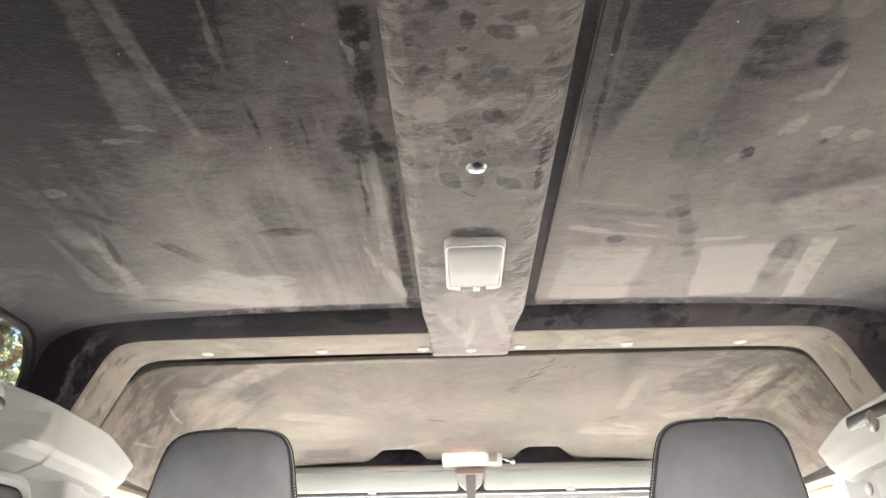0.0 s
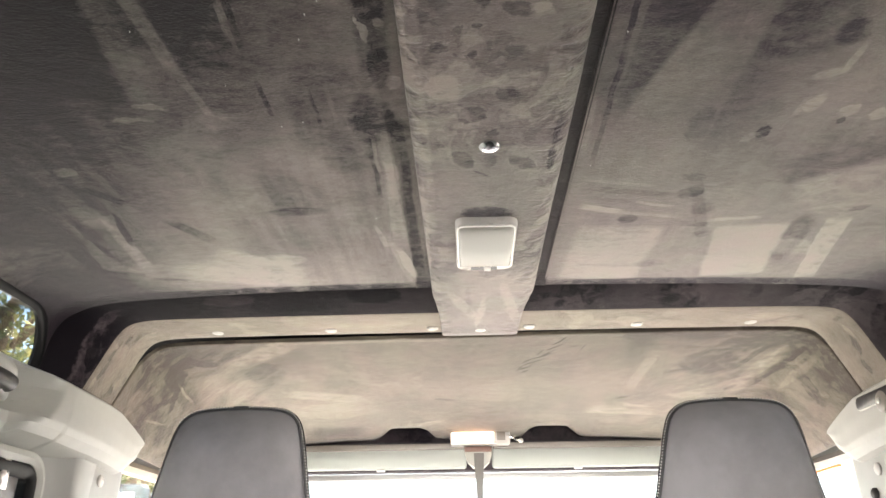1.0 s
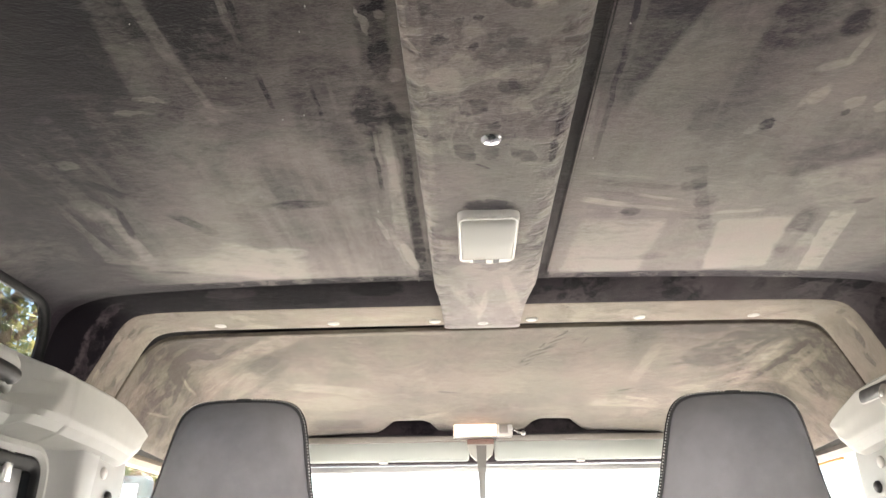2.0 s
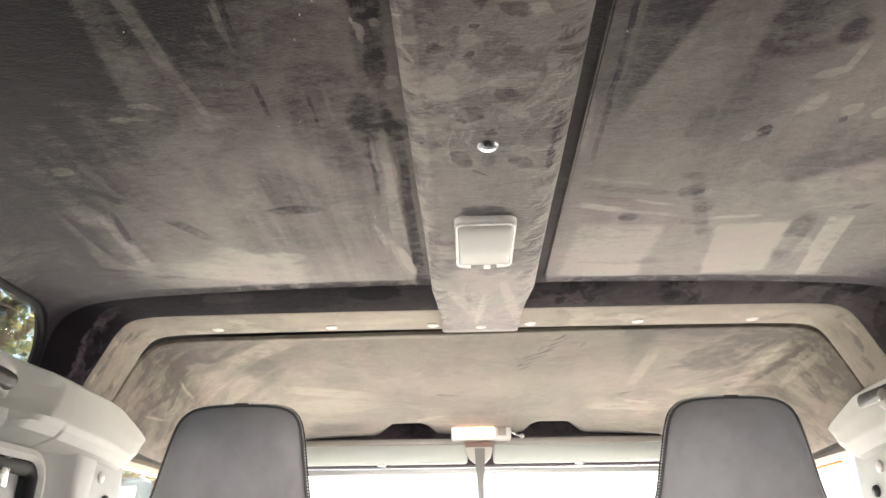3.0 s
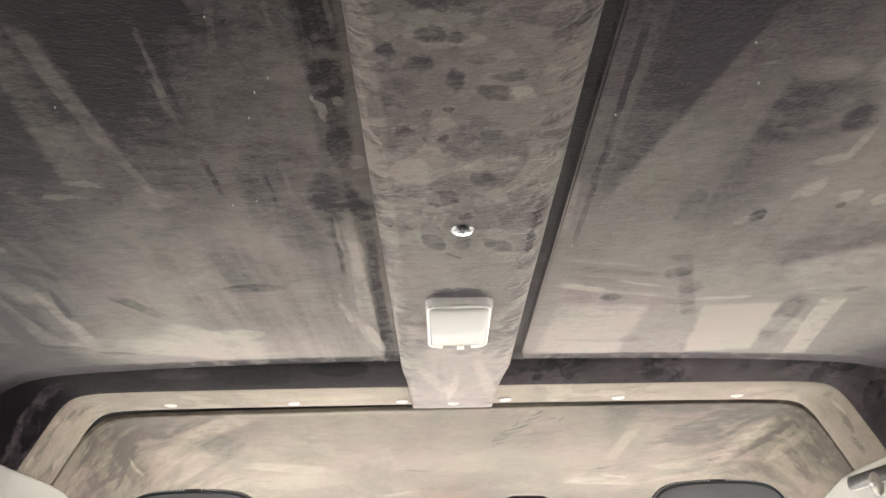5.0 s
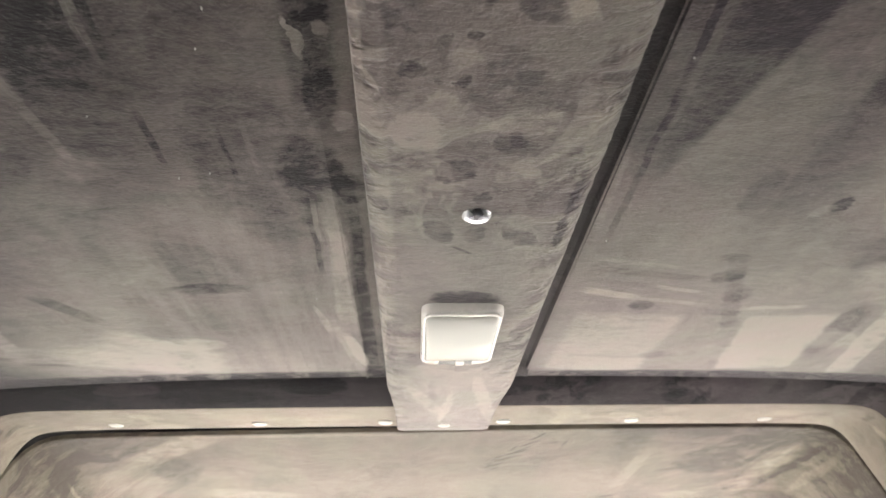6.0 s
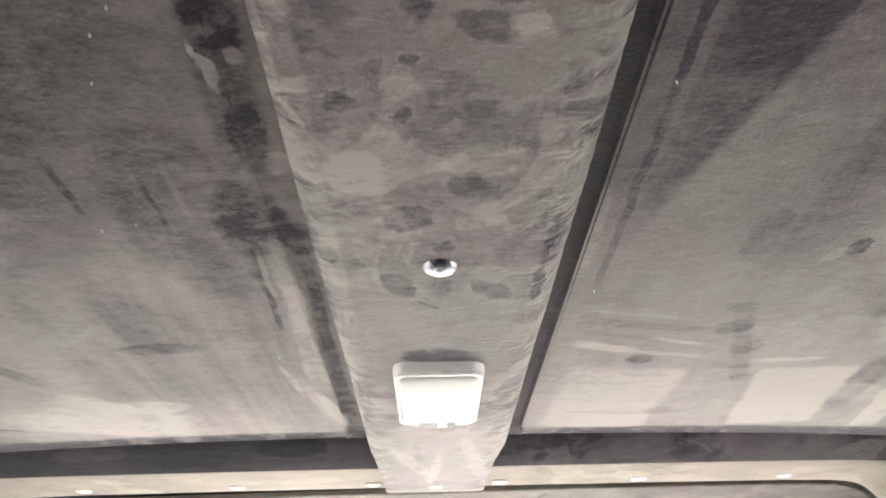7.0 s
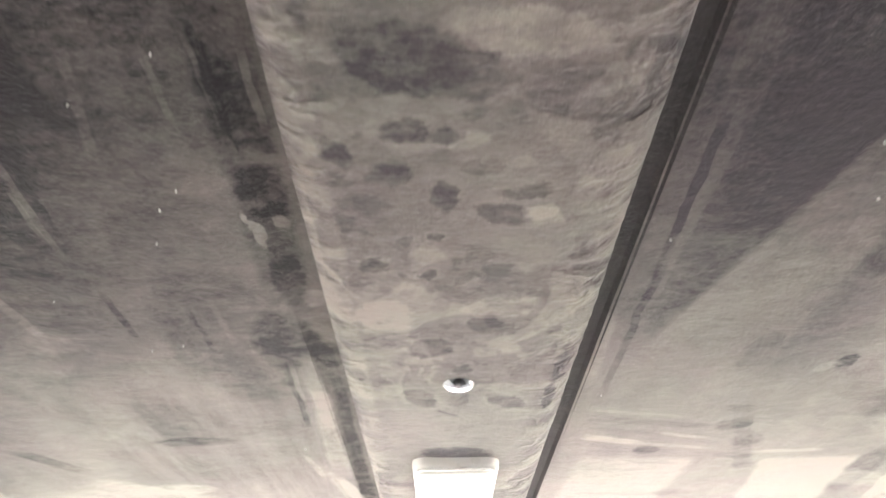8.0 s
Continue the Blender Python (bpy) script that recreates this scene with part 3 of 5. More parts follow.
M_HUMP = suede("suede_channel", (0.080, 0.068, 0.079), (0.44, 0.405, 0.366), HUMP_REAR + HUMP_MIDDLE + HUMP_FRONT + HUMP_LIGHT + HUMP_DARK + HUMP_RINGS + TAIL_MARKS, streak=(26, 16, 20), strokes=0.07, blots=0.15, blot=17.0, level=0.58, ripple=0.45, crinkle=0.19)
# Same suede coloured near black: shade of the rear-facing step is painted in.
M_SHADED_STEP = suede("suede_shaded_step", (0.0105, 0.0085, 0.0115), (0.080, 0.066, 0.072), STEP_MARKS, streak=(9, 9, 9), strokes=0.10, blots=0.26, blot=12.0, level=0.33, sheen=0.05)
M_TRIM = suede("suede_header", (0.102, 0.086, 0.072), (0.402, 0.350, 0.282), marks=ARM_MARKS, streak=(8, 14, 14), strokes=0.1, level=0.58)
M_FRONT = suede("suede_front", (0.097, 0.082, 0.070), (0.394, 0.347, 0.278), FRONT_ROW + FRONT_LEFT + FRONT_CORNER + FRONT_RIGHT + FRONT_STROKES, streak=(3.4, 9, 9), strokes=0.035, blots=0.03, level=0.31, fan=0.15, nap=0.045)
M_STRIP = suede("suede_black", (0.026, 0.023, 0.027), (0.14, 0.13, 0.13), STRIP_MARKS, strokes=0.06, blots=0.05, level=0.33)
M_WHITE = plain("white_plastic", (0.54, 0.527, 0.505), 0.32, grain=200, depth=0.05, vary=0.04)
M_CAP = plain("pale_grey_plastic", (0.375, 0.378, 0.352), 0.55, grain=300, depth=0.12, vary=0.05)
M_METAL = plain("painted_body_metal", (0.35, 0.355, 0.345), 0.35, grain=90, depth=0.06, vary=0.05)
M_RUBBER = plain("black_rubber", (0.007, 0.007, 0.008), 0.4, grain=120, depth=0.1, spec=0.06)
M_SEAL = plain("tan_door_seal", (0.33, 0.28, 0.22), 0.6, grain=200)
M_BLACK = plain("black_plastic", (0.02, 0.02, 0.021), 0.5, grain=220, depth=0.2)
M_LEATHER = plain("grey_leather", (0.176, 0.174, 0.186), 0.6, grain=420, depth=0.25, vary=0.16, spec=0.2)
M_PIPING = plain("dark_piping", (0.03, 0.03, 0.033), 0.4)
M_SIDE = plain("black_leather", (0.008, 0.008, 0.009), 0.6, grain=420, depth=0.25, spec=0.15)
M_RIM = plain("bright_moulding", (0.80, 0.79, 0.76), 0.15, vary=0.02, depth=0.02)
M_STEM = plain("grey_brown_metal", (0.22, 0.20, 0.18), 0.4)
M_DARKSTEM = plain("dark_stem_metal", (0.075, 0.07, 0.06), 0.4)
M_BROWN = plain("brown_bracket", (0.16, 0.09, 0.07), 0.5)
M_THREAD = plain("white_thread", (0.62, 0.61, 0.59), 0.7, grain=900)
M_STEEL = plain("brushed_steel", (0.55, 0.55, 0.55), 0.28, 1.0, grain=260, depth=0.08)
M_STUD = plain("polished_stud", (0.62, 0.63, 0.66), 0.2, 1.0, vary=0.03, depth=0.02)
M_DARKMETAL = plain("dark_steel", (0.12, 0.12, 0.125), 0.4, 0.7)
M_CARPET = plain("black_carpet", (0.03, 0.03, 0.03), 0.95, grain=500, depth=0.6)
M_GROUND = plain("pale_concrete", (0.42, 0.40, 0.37), 0.9, grain=30, depth=0.4, vary=0.2)
M_BARK = plain("bark", (0.12, 0.09, 0.065), 0.95, grain=20, depth=0.8, vary=0.3)
M_RENDER = plain("pale_render_wall", (0.66, 0.66, 0.66), 0.9, grain=40, depth=0.3)
M_ORANGE = plain("orange_paint", (0.70, 0.22, 0.05), 0.5)


def leaf_material():
    m = Net("leaves", 0.6)
    pick = m.nodes.new("ShaderNodeNewGeometry").outputs["Random Per Island"]
    m.colour(m.mix(m.span(pick, 0.25, 1.0), (0.065, 0.085, 0.032), (0.25, 0.23, 0.075)))
    m.put("Transmission Weight", 0.0)
    return m.mat


def glass(name, tint=(0.95, 0.97, 0.95)):
    """Thin pane: what is behind shows through in the tint, with a Fresnel gloss."""
    m = Net(name, 0.0)
    clear = m.nodes.new("ShaderNodeBsdfTransparent")
    clear.inputs[0].default_value = (*tint, 1)
    gloss = m.nodes.new("ShaderNodeBsdfGlossy")
    gloss.inputs["Roughness"].default_value = 0.01
    facing = m.nodes.new("ShaderNodeLayerWeight")
    facing.inputs[0].default_value = 0.5
    shine = m.math("ADD", m.math("MULTIPLY", m.math("POWER", facing.outputs["Facing"], 5.0), 0.9), 0.04)
    both = m.nodes.new("ShaderNodeMixShader")
    m.links.new(shine, both.inputs[0])
    m.links.new(clear.outputs[0], both.inputs[1])
    m.links.new(gloss.outputs[0], both.inputs[2])
    m.links.new(both.outputs[0], m.nodes["Material Output"].inputs[0])
    return m.mat


def lamp_lens():
    m = Net("frosted_lens", 0.22)
    m.colour((0.345, 0.34, 0.312))
    m.put("Specular IOR Level", 0.11)
    m.put("Normal", m.bump(m.noise(60, 2)[0], 0.05, 0.003))
    return m.mat


def lit_lens():
    m = Net("lit_lens", 0.3)
    m.colour((0.9, 0.85, 0.8))
    m.put("Emission Color", (1.0, 0.58, 0.32, 1))
    m.put("Emission Strength", 1.1)
    return m.mat


def visor_vinyl():
    m = Net("pale_visor_vinyl", 0.55)
    m.colour(m.mix(m.span(m.noise(9, 4)[0], 0.3, 0.7), (0.50, 0.515, 0.50), (0.58, 0.595, 0.58)))
    m.put("Transmission Weight", 0.0)
    glow = m.nodes.new("ShaderNodeBsdfTranslucent")
    glow.inputs[0].default_value = (0.68, 0.71, 0.68, 1)
    both = m.nodes.new("ShaderNodeMixShader")
    both.inputs[0].default_value = 0.6
    m.links.new(m.shader.outputs[0], both.inputs[1])
    m.links.new(glow.outputs[0], both.inputs[2])
    m.links.new(both.outputs[0], m.nodes["Material Output"].inputs[0])
    m.put("Normal", m.bump(m.noise(300, 3)[0], 0.2, 0.001))
    return m.mat


M_TINT = glass("tinted_glass", (0.62, 0.65, 0.64))
M_ALPINE = glass("roof_window_glass", (0.85, 0.88, 0.85))
M_LEAF, M_GLASS, M_LENS, M_LIT, M_VISOR = leaf_material(), glass("window_glass"), lamp_lens(), lit_lens(), visor_vinyl()


# ---- mesh helpers ----
def part(name, bm, material, parent=None, label="", smooth=True, angle=40):
    """Links a bmesh as one mesh object, under a thing or a part where a parent is given."""
    bmesh.ops.recalc_face_normals(bm, faces=bm.faces)
    data = bpy.data.meshes.new(name)
    bm.to_mesh(data)
    bm.free()
    data.materials.append(material)
    if smooth:
        data.shade_smooth()
        data.set_sharp_from_angle(angle=radians(angle))
    ob = new(name, data)
    ob.parent = parent
    return tagged(ob, label)


def base(name, label, category, place=(0, 0, 0), group=""):
    ob = new(name)
    ob.empty_display_size = 0.05
    ob.location = place
    return tagged(ob, label, category, group)


def box(bm, low, high, bevel=0.0, segments=2, m=None):
    lo, hi = Vector(low), Vector(high)
    mat = Matrix.Translation((lo + hi) / 2) @ Matrix.Diagonal((*(hi - lo), 1))
    made = bmesh.ops.create_cube(bm, size=1, matrix=mat)["verts"]
    if bevel:
        edges = list({e for v in made for e in v.link_edges})
        made = bmesh.ops.bevel(bm, geom=edges, offset=bevel, segments=segments, profile=0.5, affect="EDGES")["verts"]
    if m:
        bmesh.ops.transform(bm, matrix=m, verts=[v for v in made if v.is_valid])
    return bm


def block(low, high, bevel=0.0, segments=2):
    return box(bmesh.new(), low, high, bevel, segments)


def loft(rows, closed=False, caps=False):
    """A skin over rows of points, all of one length."""
    bm = bmesh.new()
    grid = [[bm.verts.new(p) for p in row] for row in rows]
    n = len(grid[0])
    for a, b in zip(grid, grid[1:]):
        for i in range(n if closed else n - 1):
            j = (i + 1) % n
            bm.faces.new((a[i], a[j], b[j], b[i]))
    if caps:
        bm.faces.new(grid[0])
        bm.faces.new(grid[-1][::-1])
    return bm


def thicken(ob, depth, offset=1.0):
    mod = ob.modifiers.new("thickness", "SOLIDIFY")
    mod.thickness, mod.offset = depth, offset
    return ob


def along(points, n):
    """n points at even steps along a line of points."""
    pts = [Vector(p) for p in points]
    ends = [0.0]
    for a, b in zip(pts, pts[1:]):
        ends.append(ends[-1] + (b - a).length)
    out = []
    for k in range(n):
        d = ends[-1] * k / (n - 1)
        i = max(j for j in range(len(ends) - 1) if ends[j] <= d + 1e-9)
        f = (d - ends[i]) / max(1e-9, ends[i + 1] - ends[i])
        out.append(pts[i].lerp(pts[i + 1], min(1, f)))
    return out


def rounded(points, times=2, closed=False):
    """Cuts the corners of a line of points, so that it runs round."""
    pts = [Vector(p) for p in points]
    for _ in range(times):
        out = [] if closed else [pts[0]]
        for a, b in zip(pts, pts[1:] + (pts[:1] if closed else [])):
            out += [a.lerp(b, 0.25), a.lerp(b, 0.75)]
        pts = out if closed else out + [pts[-1]]
    return pts


def tube(points, radius, sides=8, closed=False):
    """A round bar along a line of points."""
    pts = [Vector(p) for p in points]
    rows = []
    for i, p in enumerate(pts):
        a = pts[i - 1] if i or closed else p
        b = pts[(i + 1) % len(pts)] if i + 1 < len(pts) or closed else p
        way = (b - a).normalized()
        side = way.orthogonal().normalized()
        ref = Vector((0, 0, 1)) if abs(way.z) < 0.9 else Vector((0, 1, 0))
        side = way.cross(ref).normalized()
        up = side.cross(way)
        rows.append([p + radius * (math.cos(t) * side + math.sin(t) * up) for t in (2 * math.pi * k / sides for k in range(sides))])
    if closed:
        rows.append(rows[0])
    bm = loft(rows, True, not closed)
    if closed:
        bmesh.ops.remove_doubles(bm, verts=bm.verts, dist=1e-6)
    return bm


def dome(place, radius, height, normal=(0, 0, -1), rings=5, sides=20, rim=0.25):
    """A low round cap."""
    turn = Vector((0, 0, 1)).rotation_difference(Vector(normal)).to_matrix()
    rows = []
    for k in range(rings + 1):
        a = math.pi / 2 * k / rings
        r, h = radius * math.cos(a), height * (rim + (1 - rim) * math.sin(a))
        rows.append([Vector(place) + turn @ Vector((max(r, 1e-4) * math.cos(t), max(r, 1e-4) * math.sin(t), h)) for t in (2 * math.pi * i / sides for i in range(sides))])
    rows.insert(0, [Vector(place) + turn @ Vector((radius * math.cos(t), radius * math.sin(t), 0)) for t in (2 * math.pi * i / sides for i in range(sides))])
    return loft(rows, True, True)


# ---- headlining ----
REAR, STEP, LEDGE, LIP = -1.10, 1.485, 1.553, 1.685
OUTER = [(0.118, 1.903), (0.40, 1.899), (0.62, 1.890), (0.725, 1.881), (0.785, 1.862), (0.808, 1.83), (0.816, 1.77), (0.822, 1.68)]
INNER = [(0.125, 1.8725), (0.40, 1.872), (0.60, 1.871), (0.675, 1.868), (0.705, 1.852), (0.735, 1.79), (0.76, 1.737), (0.79, 1.672)]
INN = along(rounded([Vector((p[0], 0, p[1])) for p in INNER], 2), 72)
OUT = along(rounded([Vector((p[0], 0, p[1])) for p in OUTER], 2), 72)
ALPINE = (0.70, 1.468, 1.700, 1.848)


def inside_window(y, z, grow=0.0, r=0.070):
    """Whether a place lies in the rounded roof side window."""
    y0, y1, z0, z1 = ALPINE
    dy = abs(y - (y0 + y1) / 2) - (y1 - y0) / 2 - grow + r
    dz = abs(z - (z0 + z1) / 2) - (z1 - z0) / 2 - grow + r
    return math.hypot(max(dy, 0), max(dz, 0)) + min(max(dy, dz), 0) < r


def headliner_panel(side):
    ys = [REAR + 0.02 * k for k in range(int((1.43 - REAR) / 0.02) + 1)] + [1.43, 1.45, 1.462]
    rows = [[Vector((side * p.x, y, p.z + 0.0015 * math.sin(5 * p.x + 3 * y))) for p in OUT] for y in ys]
    drop = [rows[-1]]
    for y, f in ((1.474, 0.03), (1.484, 0.12), (1.492, 0.27), (1.505, 0.45), (1.530, 0.76), (1.546, 0.95), (LEDGE + 0.002, 1.0)):
        drop.append([Vector((side * a.lerp(b, f).x, y, a.lerp(b, f).z)) for a, b in zip(OUT, INN)])
    bm = loft(rows + drop[1:3])
    gone = [f for f in bm.faces if f.calc_center_median().z < 1.872 and abs(f.calc_center_median().x) > 0.76
            and inside_window(f.calc_center_median().y, f.calc_center_median().z, 0.003)]
    bmesh.ops.delete(bm, geom=gone, context="FACES")
    thing = base("headliner_panel", "brushed grey-brown microsuede roof lining panel beside the channel", "headliner", (0, 0, 0), "roof lining panels")
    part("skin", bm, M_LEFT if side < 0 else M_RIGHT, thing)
    part("front_return", loft(drop[2:]), M_SHADED_STEP, thing, "suede front return with its shade painted dark")
    deep, edge = (1.9034, 0.083) if side < 0 else (1.909, 0.092)
    rows = []
    for y, up in ((REAR, 0.0), (0.0, 0.0), (0.7, 0.0), (1.2, 0.0), (1.43, 0.0), (1.45, -0.0005), (1.462, -0.001), (1.474, -0.0025), (1.485, -0.0047)):
        floor_z = deep + up if y < 1.46 else 1.9034 + up
        rows.append([Vector((side * x, y, z)) for x, z in ((edge - 0.02, 1.904 + up), (edge + 0.003, floor_z), (0.116, floor_z), (0.121, 1.9015 + up))])
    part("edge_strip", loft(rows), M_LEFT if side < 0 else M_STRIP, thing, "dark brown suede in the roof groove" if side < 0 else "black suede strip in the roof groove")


for side in (-1, 1):
    headliner_panel(side)

def channel_cover():
    section = [(-0.0975, 1.912), (-0.0968, 1.892), (-0.0945, 1.885), (-0.0915, 1.8800), (-0.085, 1.8755), (-0.077, 1.8727), (-0.05, 1.8717), (0, 1.8715)]
    inner = [(-0.0885, 1.912), (-0.0882, 1.892), (-0.0876, 1.884), (-0.0862, 1.8790), (-0.080, 1.8752), (-0.072, 1.8728), (-0.048, 1.8717), (0, 1.8715)]
    section = inner + [(-x, z) for x, z in section[-2::-1]]
    rows = []

    def pucker(x, y):
        """Gathers in the cloth where it is pulled round the edges."""
        pull = max(0.0, min(1.0, (abs(x) - 0.045) / 0.035)) * max(0.0, min(1.0, (1.46 - y) / 0.05))
        phase = y / 0.0235 + abs(x) * 13 + 0.6 * math.sin(17 * y) + 0.4 * math.sin(41 * y + 2 * math.copysign(1, x))
        return 0.0008 * pull * math.sin(2 * math.pi * phase) * (0.55 + 0.45 * math.sin(7.3 * y + 1.4 * math.copysign(1, x)))

    for y in [REAR + 0.05 * k for k in range(int((0.40 - REAR) / 0.05))] + [0.40 + (1.468 - 0.40) * k / 213 for k in range(214)]:
        rows.append([Vector((x * (1 + 0.004 * math.sin(9 * y)), y, z + 0.0006 * math.sin(31 * y + 40 * x) + pucker(x, y))) for x, z in section])
    for y, f, w in ((1.480, 0.985, 0.1), (1.515, 0.895, 0.5), (1.548, 0.812, 1.0), (1.60, 0.80, 1.0), (1.665, 0.79, 1.0), (1.6858, 0.788, 1.0)):
        row = []
        for i, (x, z) in enumerate(section):
            edge = min(i, len(section) - 1 - i)
            flat = (1.8745, 1.8718, 1.8690, 1.8680, 1.8676, 1.8674, 1.8673, 1.8672)[edge]
            wide = math.copysign((0.0975, 0.0975, 0.0973, 0.0965, 0.09, 0.08, 0.05, 0)[edge], x)
            row.append(Vector(((x + (wide - x) * w) * f, y, z + (flat - z) * w)))
        rows.append(row)
    thing = base("roof_channel_cover", "suede-wrapped centre channel running along the car roof", "roof channel", (0, 0.4, 1.9))
    cover = part("cover", loft(rows), M_HUMP)
    cover.parent, cover.matrix_parent_inverse = thing, Matrix.Translation((0, -0.4, -1.9))
    thicken(cover, 0.002, 1.0)
    stud = part("stud", dome((0.003, 0.943, 1.8725), 0.0134, 0.0085, rings=10, sides=32, rim=0.15), M_STUD, None, "polished round metal stud")
    stud.parent, stud.matrix_parent_inverse = thing, Matrix.Translation((0, -0.4, -1.9))


channel_cover()


def header_trim():
    thing = base("header_trim", "suede-wrapped arch trim with pale round fasteners", "header trim", (0, 1.6, 1.87))
    back = Matrix.Translation((0, -1.6, -1.87))
    half = [Vector((p.x, 0, p.z)) for p in INN]
    line = [Vector((-p.x, 0, p.z)) for p in half[::-1]] + [Vector((x, 0, 1.8725)) for x in (-0.06, 0, 0.06)] + half
    rows = []
    for y, up in ((LEDGE, 0.004), (LEDGE + 0.003, 0.001), (LEDGE + 0.012, 0), (1.6, 0), (1.65, 0), (LIP - 0.006, -0.0005), (LIP - 0.001, 0.0012), (LIP, 0.004), (LIP - 0.002, 0.008)):
        rows.append([Vector((p.x * (1 + 0.3 * up), y, p.z + up)) for p in line])
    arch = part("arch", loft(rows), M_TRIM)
    arch.parent, arch.matrix_parent_inverse = thing, back
    for side in (-1, 1):
        rows = [[Vector((side * x, y, z)) for x in (0.060, 0.08, 0.10, 0.13)] for y, z in
                ((1.483, 1.8998), (1.492, 1.8948), (1.505, 1.8893), (1.530, 1.8798), (1.546, 1.874), (LEDGE + 0.002, 1.8725))]
        infill = part("step_face", loft(rows), M_SHADED_STEP)
        infill.parent, infill.matrix_parent_inverse = thing, back
    for x in (-0.546, -0.309, -0.098, 0.001, 0.102, 0.322, 0.554):
        low = 1.8722 if abs(x) > 0.05 else 1.8672
        b = part("fastener", dome((x, 1.652, low), 0.0122, 0.0035), M_WHITE)
        b.parent, b.matrix_parent_inverse = thing, back


header_trim()

FRONT = [(0.0, 1.752), (0.25, 1.751), (0.45, 1.745), (0.58, 1.727), (0.665, 1.69), (0.715, 1.645), (0.735, 1.625)]


def front_headliner():
    n = 40
    fr = along(rounded([Vector((x, 0, z)) for x, z in FRONT], 2), n)
    first = [Vector((0, 0, 1.8725))] + [Vector((p.x + 0.004, 0, p.z + 0.001)) for p in INN]
    re = along(first, n)
    cols = [(Vector((-a.x, 0, a.z)), Vector((-b.x, 0, b.z))) for a, b in zip(re[:0:-1], fr[:0:-1])] + list(zip(re, fr))
    rows = []
    steps = [0, 0.003, 0.006, 0.010, 0.016, 0.04, 0.08] + [0.08 + 0.92 * k / 22 for k in range(1, 23)]
    for v in steps:
        row = []
        for a, b in cols:
            f = v ** 1.1
            x = a.x + (b.x - a.x) * v
            end = 2.285
            cut = max(0.0, min(1.0, (abs(x) - 0.115) / 0.03)) * max(0.0, min(1.0, (0.285 - abs(x)) / 0.05))
            end -= 0.085 * cut
            gap = (0.014 + 0.007 * max(-1, min(1, -x / 0.5))) * max(0.15, min(1, (a.z - 1.80) / 0.06))
            y = 1.690 + gap + (end - 1.690 - gap) * v
            g = ((y - 1.690) / 0.595)
            z = a.z + (b.z - a.z) * g ** 1.1 - 0.006 * math.sin(math.pi * g) + 0.007 * max(0, 1 - v / 0.010) ** 2 - 0.002 * max(0, 1 - v / 0.06)
            row.append(Vector((x, y, z)))
        rows.append(row)
    thing = base("front_headliner", "moulded suede front roof lining above the windscreen", "headliner")
    thicken(part("skin", loft(rows[1:]), M_FRONT, thing), 0.003, 1.0)
    part("rear_lip", loft(rows[:2]), M_FRONT, thing)


front_headliner()
# Added black sheet: closes light leaks and paints the roof gap's shade.
both = [Vector((-p.x, 0, p.z)) for p in OUT[::-1]] + OUT
rows = [[Vector((p.x * k, y, p.z * k + (1 - k) * 1.6 + 0.012)) for p in both] for y, k in ((1.50, 1.012), (1.70, 1.012), (2.32, 1.005))]
tagged(part("shade_backing", loft(rows), M_RUBBER), "added black sheet keeping the cavity above the front lining dark", "roof cavity", kind="structure")


def lint():
    """Specks of pale lint caught in the pile."""
    rng = random.Random(4)
    bm = bmesh.new()
    roof = ((-0.352, 0.753), (-0.178, 0.741), (-0.191, 0.776), (-0.217, 0.922), (0.229, 0.687), (0.25, 0.737), (0.138, 0.781), (-0.244, 0.929),
            (-0.195, 0.652), (0.14, 1.045), (-0.144, 0.621), (-0.163, 0.723), (-0.286, 0.845), (-0.161, 1.186))
    for x, y, z in [(*p, 1.9012 - 0.02 * abs(p[0])) for p in roof] + [(-0.025, 0.714, 1.8712), (-0.021, 0.821, 1.8712)]:
        turn = Matrix.Translation((x, y, z)) @ pose(0, 0, 0, 0, rng.uniform(-10, 10), rng.uniform(0, 180))
        size = rng.uniform(0.0003, 0.0006)
        box(bm, (-size * rng.uniform(1, 2), -size * 0.5, -0.0008), (size, size * 0.5, 0.0012), 0, 1, turn)
    tagged(part("lint", bm, M_THREAD, smooth=False), "specks of white lint on the suede", "lint", kind="stuff")


lint()

# ---- car body ----
bm = bmesh.new()
box(bm, (-0.80, REAR - 0.05, 1.93), (0.80, 2.40, 1.97), 0.015)
tagged(part("ceiling", bm, M_METAL), "painted metal roof skin over the lining", "roof", kind="structure")


def wall_side(side, name):
    """Body side: panel below, pillars and rails round the window openings."""
    bm = bmesh.new()

    def piece(y0, y1, z0, z1, x0=0.835, x1=0.875):
        xs = sorted((side * x0, side * x1))
        box(bm, (xs[0], y0, z0), (xs[1], y1, z1), 0.004, 1)

    piece(REAR, 2.42, 0.45, 1.12)
    piece(REAR, 0.92, 1.12, 1.70)
    piece(0.92, 1.60, 1.622, 1.70)
    piece(1.588, 1.62, 1.12, 1.63, 0.826)
    piece(1.60, 1.862, 1.12, 1.70, 0.828)
    piece(1.862, 2.30, 1.640, 1.70)
    piece(2.30, 2.42, 1.12, 1.70)
    piece(1.60, 2.42, 1.70, 1.93, 0.850)
    piece(REAR, 0.66, 1.70, 1.93, 0.850)
    piece(0.70, 1.60, 1.885, 1.93, 0.850)
    tagged(part(name, bm, M_METAL), "pale grey painted body side with window openings", "body side", kind="structure")


wall_side(-1, "wall_left")
wall_side(1, "wall_right")
# Unseen rear panel, black to cut bounce; its window is added for the fill.
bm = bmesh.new()
